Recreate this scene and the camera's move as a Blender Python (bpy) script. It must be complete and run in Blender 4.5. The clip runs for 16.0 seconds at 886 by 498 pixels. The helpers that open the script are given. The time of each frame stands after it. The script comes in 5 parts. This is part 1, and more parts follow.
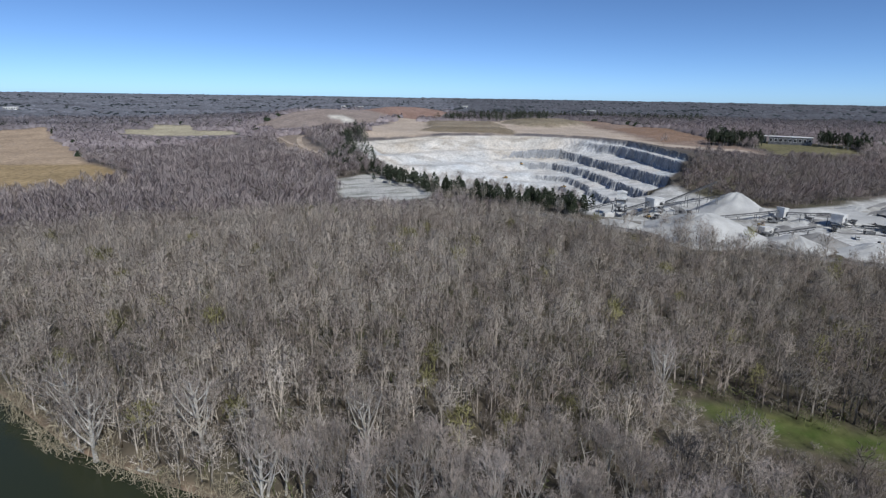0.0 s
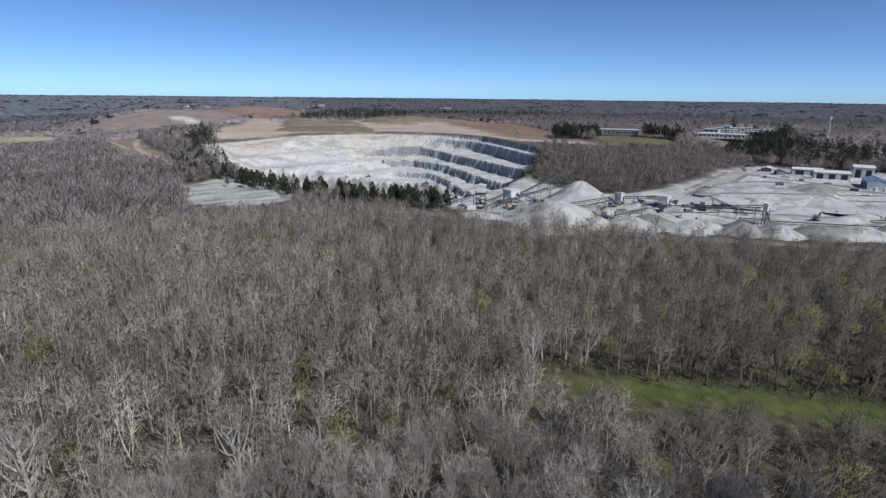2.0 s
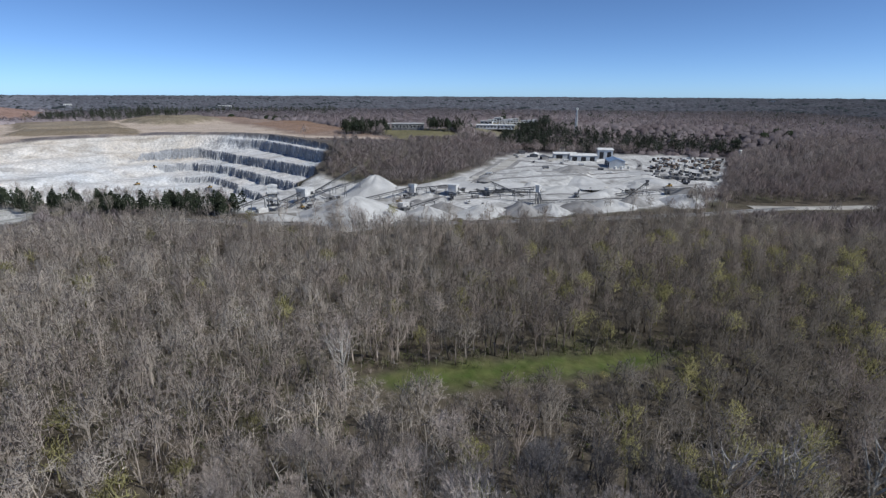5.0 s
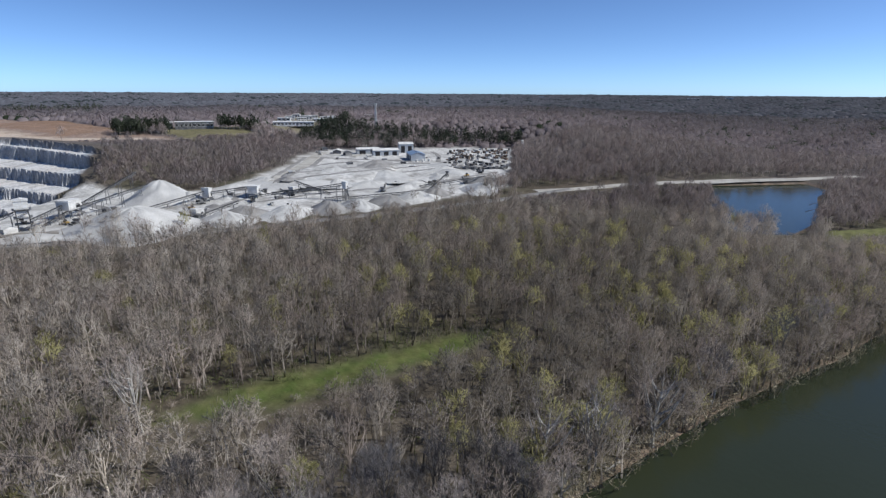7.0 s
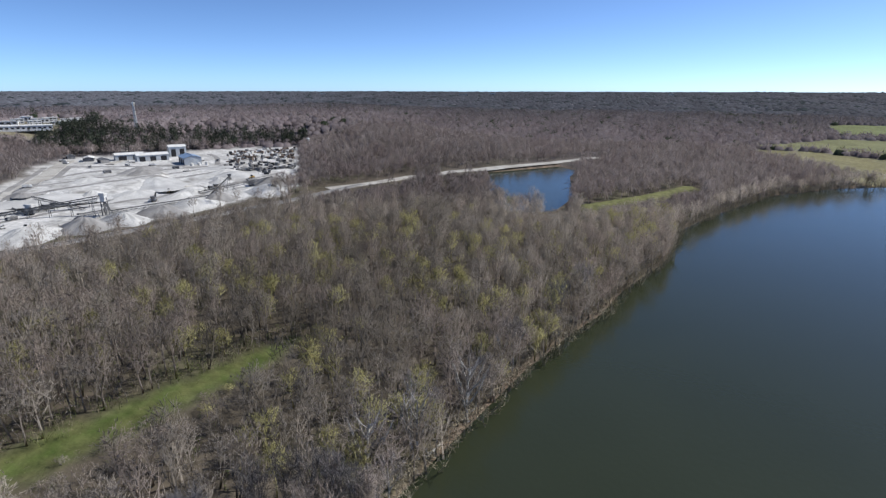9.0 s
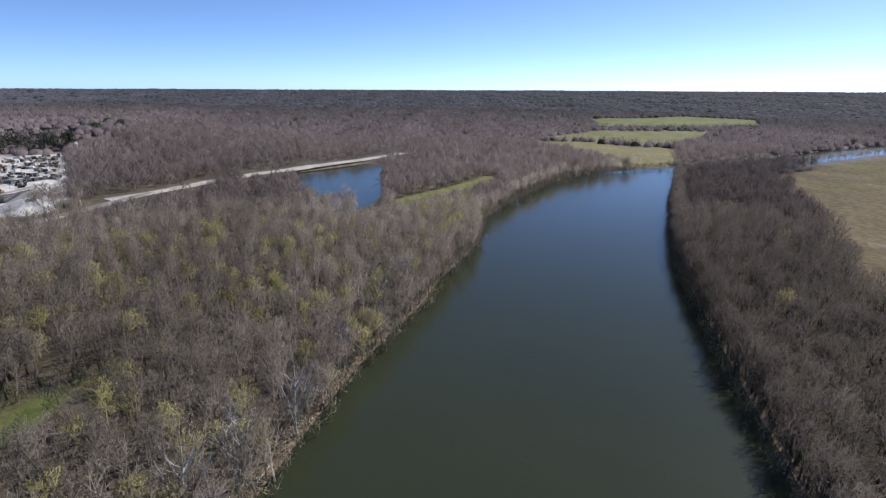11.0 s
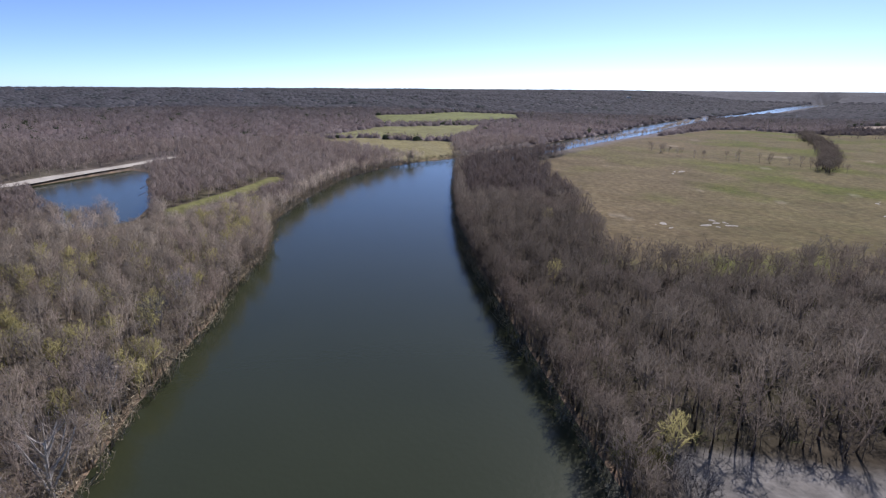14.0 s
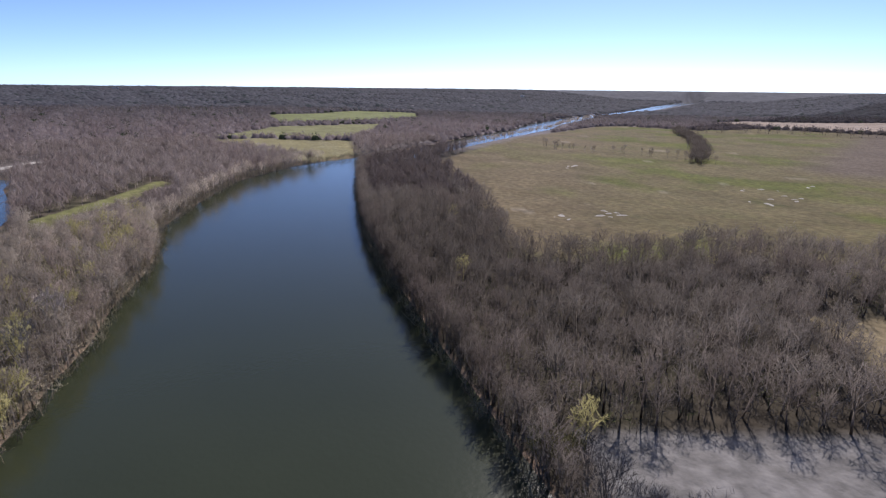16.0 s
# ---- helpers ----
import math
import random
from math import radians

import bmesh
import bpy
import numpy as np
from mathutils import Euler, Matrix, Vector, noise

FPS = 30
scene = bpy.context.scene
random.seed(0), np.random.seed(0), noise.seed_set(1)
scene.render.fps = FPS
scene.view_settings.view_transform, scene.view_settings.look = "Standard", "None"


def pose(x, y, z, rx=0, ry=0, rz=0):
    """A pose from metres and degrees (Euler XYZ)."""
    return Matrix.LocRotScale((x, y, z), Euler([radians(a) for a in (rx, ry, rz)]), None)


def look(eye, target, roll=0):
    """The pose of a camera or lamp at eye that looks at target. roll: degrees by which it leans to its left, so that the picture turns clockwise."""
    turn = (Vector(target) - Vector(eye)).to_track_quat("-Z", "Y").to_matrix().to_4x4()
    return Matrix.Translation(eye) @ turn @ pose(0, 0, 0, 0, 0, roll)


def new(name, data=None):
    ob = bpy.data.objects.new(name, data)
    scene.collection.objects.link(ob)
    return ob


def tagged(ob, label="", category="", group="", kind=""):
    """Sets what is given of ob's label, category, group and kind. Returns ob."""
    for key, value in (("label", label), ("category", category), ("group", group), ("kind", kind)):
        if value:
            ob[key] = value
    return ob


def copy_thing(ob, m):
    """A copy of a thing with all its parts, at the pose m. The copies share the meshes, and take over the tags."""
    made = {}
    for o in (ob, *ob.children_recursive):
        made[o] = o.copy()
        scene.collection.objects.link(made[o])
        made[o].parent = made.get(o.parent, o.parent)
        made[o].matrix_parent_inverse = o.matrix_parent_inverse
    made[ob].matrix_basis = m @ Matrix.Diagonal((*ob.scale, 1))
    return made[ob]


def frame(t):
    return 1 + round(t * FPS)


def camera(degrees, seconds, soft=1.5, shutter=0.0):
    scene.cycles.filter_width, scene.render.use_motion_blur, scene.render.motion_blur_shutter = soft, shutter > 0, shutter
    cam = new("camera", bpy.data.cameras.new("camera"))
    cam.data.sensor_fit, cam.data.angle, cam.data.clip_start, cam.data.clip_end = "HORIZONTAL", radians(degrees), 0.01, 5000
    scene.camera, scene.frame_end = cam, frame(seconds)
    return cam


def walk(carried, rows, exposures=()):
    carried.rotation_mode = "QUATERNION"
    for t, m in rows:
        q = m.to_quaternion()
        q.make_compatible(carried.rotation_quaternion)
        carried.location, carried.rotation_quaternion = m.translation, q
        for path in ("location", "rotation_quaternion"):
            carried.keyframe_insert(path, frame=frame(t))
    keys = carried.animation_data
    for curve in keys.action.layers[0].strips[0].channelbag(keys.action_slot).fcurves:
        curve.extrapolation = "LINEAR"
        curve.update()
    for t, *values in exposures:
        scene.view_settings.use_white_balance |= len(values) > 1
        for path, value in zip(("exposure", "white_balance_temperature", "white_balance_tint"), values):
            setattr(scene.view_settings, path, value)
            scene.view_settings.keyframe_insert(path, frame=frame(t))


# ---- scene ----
cam = camera(78.67, 16.0, soft=1.3)
PATH = [
    (0.0, pose(0.00, 0.00, 100.00, 74.142, -0.902, 0.260)),
    (0.5, pose(-0.25, 0.47, 99.80, 74.156, -0.866, -2.992)),
    (1.0, pose(-0.23, 1.17, 99.57, 74.160, -0.872, -6.211)),
    (1.5, pose(0.03, 2.05, 99.32, 74.207, -0.724, -10.528)),
    (2.0, pose(0.48, 3.09, 99.05, 74.205, -0.589, -14.248)),
    (2.5, pose(1.10, 4.23, 98.77, 74.175, -0.500, -17.373)),
    (3.0, pose(1.86, 5.45, 98.47, 74.139, -0.401, -21.042)),
    (3.5, pose(2.74, 6.70, 98.16, 74.096, -0.452, -24.534)),
    (6.0, pose(8.02, 12.54, 96.59, 73.917, -0.158, -45.365)),
    (6.5, pose(9.13, 13.47, 96.28, 73.844, -0.253, -50.939)),
    (7.0, pose(10.22, 14.29, 95.98, 73.774, -0.321, -56.155)),
    (7.5, pose(11.28, 14.98, 95.68, 73.717, -0.245, -61.753)),
    (8.0, pose(12.31, 15.53, 95.39, 73.654, -0.177, -67.236)),
    (8.5, pose(13.30, 15.95, 95.10, 73.590, -0.111, -72.431)),
    (9.0, pose(14.24, 16.22, 94.83, 73.552, -0.069, -78.197)),
    (9.5, pose(15.14, 16.36, 94.56, 73.521, -0.028, -83.646)),
    (10.0, pose(15.98, 16.36, 94.30, 73.490, -0.142, -88.762)),
    (12.5, pose(19.63, 14.69, 93.06, 73.325, -0.298, -110.086)),
    (13.0, pose(20.30, 14.13, 92.82, 73.320, -0.375, -113.539)),
    (13.5, pose(20.97, 13.55, 92.57, 73.304, -0.341, -116.716)),
    (14.0, pose(21.67, 12.97, 92.32, 73.328, -0.372, -120.085)),
    (14.5, pose(22.41, 12.43, 92.05, 73.334, -0.453, -123.193)),
    (15.0, pose(23.21, 11.96, 91.78, 73.326, -0.505, -125.586)),
    (15.5, pose(24.09, 11.59, 91.49, 73.345, -0.602, -127.804)),
    (16.0, pose(25.09, 11.37, 91.18, 73.311, -0.560, -130.393)),
]
walk(cam, PATH, [(0.0, 0.08, 6050, 7), (3.5, 0.06, 6050, 7), (6.0, 0.23, 6080, 8), (9.0, 0.52, 6250, 9), (12.5, 0.63, 6400, 16), (16.0, 0.65, 6450, 19)])

# ---------------------------------------------------------------- world, sun
SUN_YAW, SUN_EL = -149.0, 44.0
sun_dir = Vector((-math.sin(radians(SUN_YAW)) * math.cos(radians(SUN_EL)),
                  math.cos(radians(SUN_YAW)) * math.cos(radians(SUN_EL)), math.sin(radians(SUN_EL))))
world = bpy.data.worlds.new("sky")
scene.world = world
world.use_nodes = True
wn, wl = world.node_tree.nodes, world.node_tree.links
wn.clear()
sky = wn.new("ShaderNodeTexSky")
sky.sky_type, sky.sun_disc = "NISHITA", False
sky.sun_elevation, sky.sun_rotation = radians(SUN_EL), math.atan2(sun_dir.x, sun_dir.y)
sky.altitude = 2500
sky.air_density, sky.dust_density, sky.ozone_density = 0.5, 1.9, 1.0
bg = wn.new("ShaderNodeBackground")
bg.inputs["Strength"].default_value = 0.108
wo = wn.new("ShaderNodeOutputWorld")
clear = wn.new("ShaderNodeVectorMath")
clear.operation = "MULTIPLY"
clear.inputs[1].default_value = (0.80, 0.96, 1.12)
wl.new(sky.outputs["Color"], clear.inputs[0])
wl.new(clear.outputs["Vector"], bg.inputs["Color"])
wl.new(bg.outputs["Background"], wo.inputs["Surface"])
sun = new("sun", bpy.data.lights.new("sun", "SUN"))
sun.data.energy, sun.data.angle, sun.data.color = 3.6, radians(0.53), (1.0, 0.955, 0.885)
sun.matrix_world = look(tuple(sun_dir * 500), (0, 0, 0))


# ---------------------------------------------------------------- materials
def material(name, rough=0.9, metal=0.0, colour=None, low=None, scale=1.0, big=0.05, attr="", bump=0.0,
             bump_scale=4.0, spread=0.35, specular=0.3, tree_random=False):
    """A node material: colour (or a colour attribute) broken up by grain and by large stains."""
    m = bpy.data.materials.new(name)
    m.use_nodes = True
    n, l = m.node_tree.nodes, m.node_tree.links
    b = n["Principled BSDF"]
    b.inputs["Roughness"].default_value = rough
    b.inputs["Metallic"].default_value = metal
    b.inputs["Specular IOR Level"].default_value = specular
    co = n.new("ShaderNodeTexCoord").outputs["Object"]

    def noise_at(s, detail=5.0):
        t = n.new("ShaderNodeTexNoise")
        t.inputs["Scale"].default_value, t.inputs["Detail"].default_value = s, detail
        l.new(co, t.inputs["Vector"])
        return t.outputs["Fac"]

    def mult(a, lo, hi, fac):
        r = n.new("ShaderNodeMapRange")
        r.inputs["From Min"].default_value, r.inputs["From Max"].default_value = 0.3, 0.7
        r.inputs["To Min"].default_value, r.inputs["To Max"].default_value = lo, hi
        l.new(fac, r.inputs["Value"])
        v = n.new("ShaderNodeVectorMath")
        v.operation = "SCALE"
        l.new(a, v.inputs[0])
        l.new(r.outputs["Result"], v.inputs["Scale"])
        return v.outputs["Vector"]

    if attr:
        a = n.new("ShaderNodeAttribute")
        a.attribute_name = attr
        base = a.outputs["Color"]
    elif low:
        mx = n.new("ShaderNodeMix")
        mx.data_type = "RGBA"
        mx.inputs["A"].default_value, mx.inputs["B"].default_value = (*low, 1), (*colour, 1)
        ramp = n.new("ShaderNodeMapRange")
        ramp.inputs["From Min"].default_value, ramp.inputs["From Max"].default_value = 0.35, 0.65
        l.new(noise_at(big, 6.0), ramp.inputs["Value"])
        l.new(ramp.outputs["Result"], mx.inputs["Factor"])
        base = mx.outputs["Result"]
    else:
        rgb = n.new("ShaderNodeRGB")
        rgb.outputs[0].default_value = (*colour, 1)
        base = rgb.outputs[0]
    base = mult(base, 1 - spread, 1 + spread, noise_at(scale))
    base = mult(base, 1 - spread * 0.6, 1 + spread * 0.6, noise_at(big * 1.7))
    if tree_random:
        oi = n.new("ShaderNodeObjectInfo")
        base = mult(base, 0.72, 1.28, oi.outputs["Random"])
    l.new(base, b.inputs["Base Color"])
    if bump:
        bp = n.new("ShaderNodeBump")
        bp.inputs["Strength"].default_value, bp.inputs["Distance"].default_value = 1.0, bump
        l.new(noise_at(bump_scale, 8.0), bp.inputs["Height"])
        l.new(bp.outputs["Normal"], b.inputs["Normal"])
    return m


GROUND = material("ground_soil_and_litter", 0.95, attr="tint", scale=0.22, big=0.012, bump=0.5, bump_scale=0.35, spread=0.3, specular=0.1)
ROCK = material("pale_quarry_stone", 0.9, attr="tint", scale=0.35, big=0.02, bump=1.6, bump_scale=0.3, spread=0.2, specular=0.2)
WOODS = material("bare_twigs", 0.9, attr="tint", scale=0.3, big=0.02, spread=0.15, specular=0.1)
# Translucent share evens out light and shade across mid and far crowns
MASSED = material("evened_light_twigs", 0.95, attr="tint", scale=0.15, big=0.01, spread=0.12, specular=0.05)
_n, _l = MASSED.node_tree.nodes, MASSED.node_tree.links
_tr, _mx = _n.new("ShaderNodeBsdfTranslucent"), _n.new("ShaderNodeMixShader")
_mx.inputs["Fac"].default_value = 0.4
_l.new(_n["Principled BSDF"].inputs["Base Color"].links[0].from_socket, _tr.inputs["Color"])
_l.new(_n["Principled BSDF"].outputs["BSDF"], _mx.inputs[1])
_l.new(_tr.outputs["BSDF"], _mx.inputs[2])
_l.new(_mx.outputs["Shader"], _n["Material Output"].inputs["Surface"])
CANOPY = material("far_twig_canopy", 0.95, attr="tint", scale=0.35, big=0.015, spread=0.22, specular=0.05)
BARK = material("grey_bark", 0.95, colour=(0.37, 0.345, 0.31), scale=2.0, big=0.3, spread=0.25, specular=0.1, tree_random=True)
TWIG = material("grey_brown_twigs", 0.95, colour=(0.35, 0.299, 0.264), scale=0.4, big=0.06, spread=0.22, specular=0.1, tree_random=True)
# Darker copies of bark and twigs, imitating shade on the trees
DARK_BARK = material("shaded_bark", 0.95, colour=(0.145, 0.133, 0.127), scale=2.0, big=0.3, spread=0.25, specular=0.1, tree_random=True)
DARK_TWIG = material("shaded_twigs", 0.95, colour=(0.148, 0.136, 0.132), scale=0.4, big=0.06, spread=0.22, specular=0.1, tree_random=True)
PALE_BARK = material("pale_sycamore_bark", 0.9, colour=(0.55, 0.52, 0.47), low=(0.34, 0.31, 0.27), scale=2.0, big=0.5, spread=0.15, specular=0.1)
BUD = material("yellow_green_buds", 0.9, colour=(0.25, 0.238, 0.105), scale=0.6, big=0.1, spread=0.25, specular=0.1, tree_random=True)
NEEDLE = material("dark_pine_needles", 0.9, colour=(0.047, 0.057, 0.036), scale=0.5, big=0.1, spread=0.35, specular=0.1, tree_random=True)
GRAVEL = material("crushed_stone", 0.95, colour=(0.52, 0.51, 0.49), low=(0.41, 0.40, 0.385), scale=1.2, big=0.06, bump=0.25, bump_scale=0.9, spread=0.1, specular=0.1)
DARK_GRAVEL = material("grey_crushed_stone", 0.95, colour=(0.30, 0.29, 0.28), low=(0.22, 0.21, 0.2), scale=1.2, big=0.06, bump=0.25, bump_scale=0.9, spread=0.12, specular=0.1)
STEEL = material("dusty_grey_steel", 0.6, 0.3, colour=(0.22, 0.22, 0.22), low=(0.12, 0.12, 0.125), scale=1.5, big=0.3, spread=0.2)
WHITE_SHEET = material("dusty_white_sheeting", 0.6, colour=(0.72, 0.71, 0.68), low=(0.55, 0.53, 0.5), scale=1.0, big=0.2, spread=0.1)
GREY_SHEET = material("grey_blue_sheeting", 0.5, 0.2, colour=(0.54, 0.56, 0.57), low=(0.42, 0.44, 0.46), scale=1.0, big=0.2, spread=0.1)
BLUE_ROOF = material("blue_metal_roof", 0.45, 0.2, colour=(0.25, 0.34, 0.47), low=(0.2, 0.28, 0.4), scale=1.0, big=0.2, spread=0.12)
DARK_FILL = material("dark_fill", 0.8, colour=(0.03, 0.03, 0.033), scale=1.0, big=0.2, spread=0.2)
RUBBER = material("black_conveyor_belt", 0.8, colour=(0.035, 0.035, 0.036), scale=1.0, big=0.3, spread=0.3)
WOOD = material("weathered_timber", 0.9, colour=(0.22, 0.165, 0.125), low=(0.12, 0.09, 0.075), scale=1.5, big=0.4, spread=0.25)
YELLOW = material("yellow_machine_paint", 0.5, colour=(0.38, 0.26, 0.09), low=(0.4, 0.25, 0.06), scale=1.5, big=0.4, spread=0.15)
TAN_ROAD = material("tan_dirt_road", 0.95, colour=(0.44, 0.36, 0.29), low=(0.33, 0.265, 0.21), scale=0.5, big=0.05, spread=0.18, specular=0.1)
DUST_ROAD = material("pale_dusty_road", 0.95, colour=(0.43, 0.41, 0.375), low=(0.32, 0.3, 0.27), scale=0.6, big=0.05, spread=0.15, specular=0.1)

WATER = bpy.data.materials.new("river_water")
WATER.use_nodes = True
_n, _l = WATER.node_tree.nodes, WATER.node_tree.links
_b = _n["Principled BSDF"]
_b.inputs["Roughness"].default_value, _b.inputs["IOR"].default_value = 0.14, 1.33
_co = _n.new("ShaderNodeTexCoord").outputs["Object"]
_t = _n.new("ShaderNodeTexNoise")
_t.inputs["Scale"].default_value, _t.inputs["Detail"].default_value = 0.02, 4.0
_l.new(_co, _t.inputs["Vector"])
_m = _n.new("ShaderNodeMix")
_m.data_type = "RGBA"
_m.inputs["A"].default_value, _m.inputs["B"].default_value = (0.024, 0.029, 0.015, 1), (0.031, 0.037, 0.02, 1)
_l.new(_t.outputs["Fac"], _m.inputs["Factor"])
_l.new(_m.outputs["Result"], _b.inputs["Base Color"])
_w = _n.new("ShaderNodeTexNoise")
_w.inputs["Scale"].default_value, _w.inputs["Detail"].default_value = 0.5, 6.0
_l.new(_co, _w.inputs["Vector"])
_p = _n.new("ShaderNodeBump")
_p.inputs["Strength"].default_value, _p.inputs["Distance"].default_value = 0.6, 0.08
_l.new(_w.outputs["Fac"], _p.inputs["Height"])
_l.new(_p.outputs["Normal"], _b.inputs["Normal"])


# ---------------------------------------------------------------- plan of the land
def smooth(a, b, v):
    t = np.clip((v - a) / (b - a), 0, 1)
    return t * t * (3 - 2 * t)


_wave = np.random.RandomState(5)
WAVES = [(_wave.uniform(0, 6.283), _wave.uniform(0, 6.283), _wave.uniform(0.75, 1.3)) for _ in range(9)]


def rolling(x, y, size):
    """Smooth value from -1 to 1 that rolls over the plan at the given size in metres."""
    v = 0.0
    for i, (turn, phase, k) in enumerate(WAVES):
        f = 6.283 / size * k * (1 + 0.35 * i)
        v = v + np.sin((x * math.cos(turn) + y * math.sin(turn)) * f + phase + 1.3 * np.sin(y * f * 0.41 + x * f * 0.23 + phase)) / (1 + 0.35 * i)
    return v / 4.2


def inside(x, y, poly):
    """True where the point lies in the polygon."""
    odd = np.zeros(np.shape(x), bool)
    for (ax, ay), (bx, by) in zip(poly, poly[1:] + poly[:1]):
        cut = (ay > y) != (by > y)
        odd ^= cut & (x < (bx - ax) * (y - ay) / ((by - ay) or 1e-9) + ax)
    return odd


def edge(x, y, poly, closed=True):
    """Distance to the polygon's outline."""
    best = np.full(np.shape(x), 1e9)
    for (ax, ay), (bx, by) in zip(poly, poly[1:] + (poly[:1] if closed else [])):
        dx, dy = bx - ax, by - ay
        t = np.clip(((x - ax) * dx + (y - ay) * dy) / (dx * dx + dy * dy), 0, 1)
        best = np.minimum(best, np.hypot(x - ax - t * dx, y - ay - t * dy))
    return best


def signed(x, y, poly):
    """Distance to the outline, negative inside."""
    d = edge(x, y, poly)
    return np.where(inside(x, y, poly), -d, d)


LEFT_BANK = [(-900, 560), (-500, 340), (-250, 215), (-145, 158), (-108, 133), (-71, 118), (0, 92), (70, 65), (120, 47), (146, 37),
             (185, 22), (220, 5), (243, -8), (276, -21), (328, -49), (400, -68), (470, -113), (560, -180), (615, -255), (642, -320),
             (652, -390), (690, -500), (790, -700), (880, -930), (985, -1100), (1110, -1400), (1330, -2130), (1590, -2800), (1890, -3650), (2010, -4100)]
RIGHT_BANK = [(-950, 440), (-540, 230), (-290, 110), (-150, 45), (-60, 0), (20, -45), (60, -63), (90, -76), (121, -88), (147, -98),
              (192, -116), (248, -139), (337, -182), (366, -200), (445, -246), (538, -305), (573, -344), (600, -420), (640, -520), (730, -740),
              (820, -980), (920, -1150), (1040, -1430), (1250, -2160), (1500, -2830), (1780, -3660), (1900, -4100)]
RIVER = LEFT_BANK + RIGHT_BANK[::-1]
POND = [(650, 98), (726, 12), (690, -8), (640, 2), (520, 0), (455, 16), (440, 45), (480, 66), (560, 82)]
FIELD_SOUTH = [(535, -411), (618, -562), (708, -760), (800, -1135), (777, -1211), (590, -1215), (511, -1336), (340, -1336), (60, -1290), (-220, -900), (-120, -480), (-20, -370),
               (87, -332), (145, -297), (174, -229), (211, -201), (300, -270), (430, -350)]
FIELD_FAR = [(720, -1450), (660, -1640), (430, -1700), (180, -1720), (120, -1400), (330, -1350), (520, -1370)]
FIELD_WEST = [(-1000, 1120), (-927, 1290), (-741, 1040), (-638, 931), (-503, 759), (-417, 680), (-359, 627), (-345, 580), (-362, 530), (-400, 470), (-560, 520)]
FIELD_NORTHWEST = [(-701, 1193), (-749, 1292), (-691, 1290), (-753, 1423), (-638, 1394), (-564, 1245), (-453, 1171), (-407, 1081), (-550, 1130)]
MEADOW = [(640, -296), (632, -352), (720, -420), (829, -471), (871, -422), (952, -371), (977, -262), (860, -250), (740, -270)]
MEADOW_BACK = [(1000, -262), (962, -380), (880, -440), (850, -490), (1000, -640), (1150, -760), (1180, -500)]
MEADOW_HILL = [(1466, -584), (1558, -773), (1636, -985), (1471, -1118), (1241, -959), (1211, -707), (1240, -520)]
GREEN_STRIP = [(78, 159), (100, 156), (124, 146), (152, 132), (176, 121), (188, 110), (170, 108), (140, 122), (112, 133), (88, 147)]
CLEARING = [(-128, 626), (-87, 663), (-28, 590), (-9, 540), (-40, 490), (-100, 520)]
SAND_FLAT = [(96, -98), (76, -121), (53, -146), (30, -170), (0, -175), (10, -120), (40, -80), (70, -76)]
YARD = [(120, 452), (142, 436), (206, 385), (312, 312), (365, 288), (500, 262), (640, 330), (780, 400), (845, 430), (800, 520), (700, 590), (640, 660),
        (560, 640), (480, 570), (430, 540), (377, 512), (321, 482), (285, 500), (262, 545), (240, 575), (190, 560), (130, 520)]
PIT = [(-128, 800), (-90, 730), (-50, 680), (36, 588), (118, 500), (150, 512), (190, 545), (232, 572), (262, 590), (284, 640), (284, 720), (276, 820), (240, 885),
       (192, 922), (110, 946), (50, 932), (0, 922), (-60, 912), (-112, 905), (-146, 860)]
# crest lines of the benches, from the rim down, each with the drop of its face
BENCHES = [(9.0, [(284, 300), (282, 560), (279, 630), (276, 710), (268, 811), (232, 870), (190, 908), (110, 932), (50, 918), (0, 908), (-60, 900), (-112, 890), (-135, 830), (-160, 300)]),
           (16.0, [(274, 300), (270, 560), (267, 640), (264, 710), (256, 811), (224, 862), (185, 893), (110, 908), (50, 890), (0, 878), (-60, 868), (-105, 850), (-118, 800), (-150, 300)]),
           (14.0, [(262, 300), (250, 570), (243, 645), (234, 705), (221, 775), (207, 845), (185, 882), (150, 890), (100, 882), (50, 858), (0, 842), (-60, 822), (-92, 785), (-130, 300)]),
           (12.0, [(232, 300), (222, 590), (213, 660), (206, 720), (193, 800), (168, 850), (134, 852), (80, 832), (20, 802), (-60, 766), (-100, 300)]),
           (9.0, [(205, 300), (190, 590), (184, 650), (185, 703), (176, 785), (128, 808), (70, 782), (0, 742), (-50, 715), (-80, 300)]),
           (6.0, [(180, 300), (165, 610), (164, 670), (164, 730), (155, 758), (121, 770), (70, 742), (20, 702), (-30, 680), (-60, 300)])]
STRIPPED = [(-150, 1060), (-130, 900), (-96, 905), (-40, 915), (20, 925), (150, 940), (245, 885), (288, 800), (300, 745), (340, 715), (405, 694), (425, 735), (425, 840), (440, 1000), (450, 1150), (440, 1290), (350, 1520), (190, 1500), (100, 1370), (-60, 1290), (-60, 1450), (-120, 1440), (-120, 1180)]
PLATEAU = [(352, 446), (384, 428), (404, 406), (436, 388), (500, 410), (545, 455), (520, 512), (450, 505), (395, 482)]
RIDGE = [(292, 640), (302, 720), (330, 800), (400, 770), (370, 690)]
MOUND = [(-42, 958), (30, 940), (118, 936), (128, 1000), (112, 1048), (-36, 1062)]
MOUND_BACK = [(-34, 1082), (104, 1066), (122, 1140), (108, 1250), (-44, 1230)]
MOUND_EAST = [(150, 1150), (190, 1110), (300, 1200), (340, 1330), (325, 1480), (200, 1470), (130, 1340)]
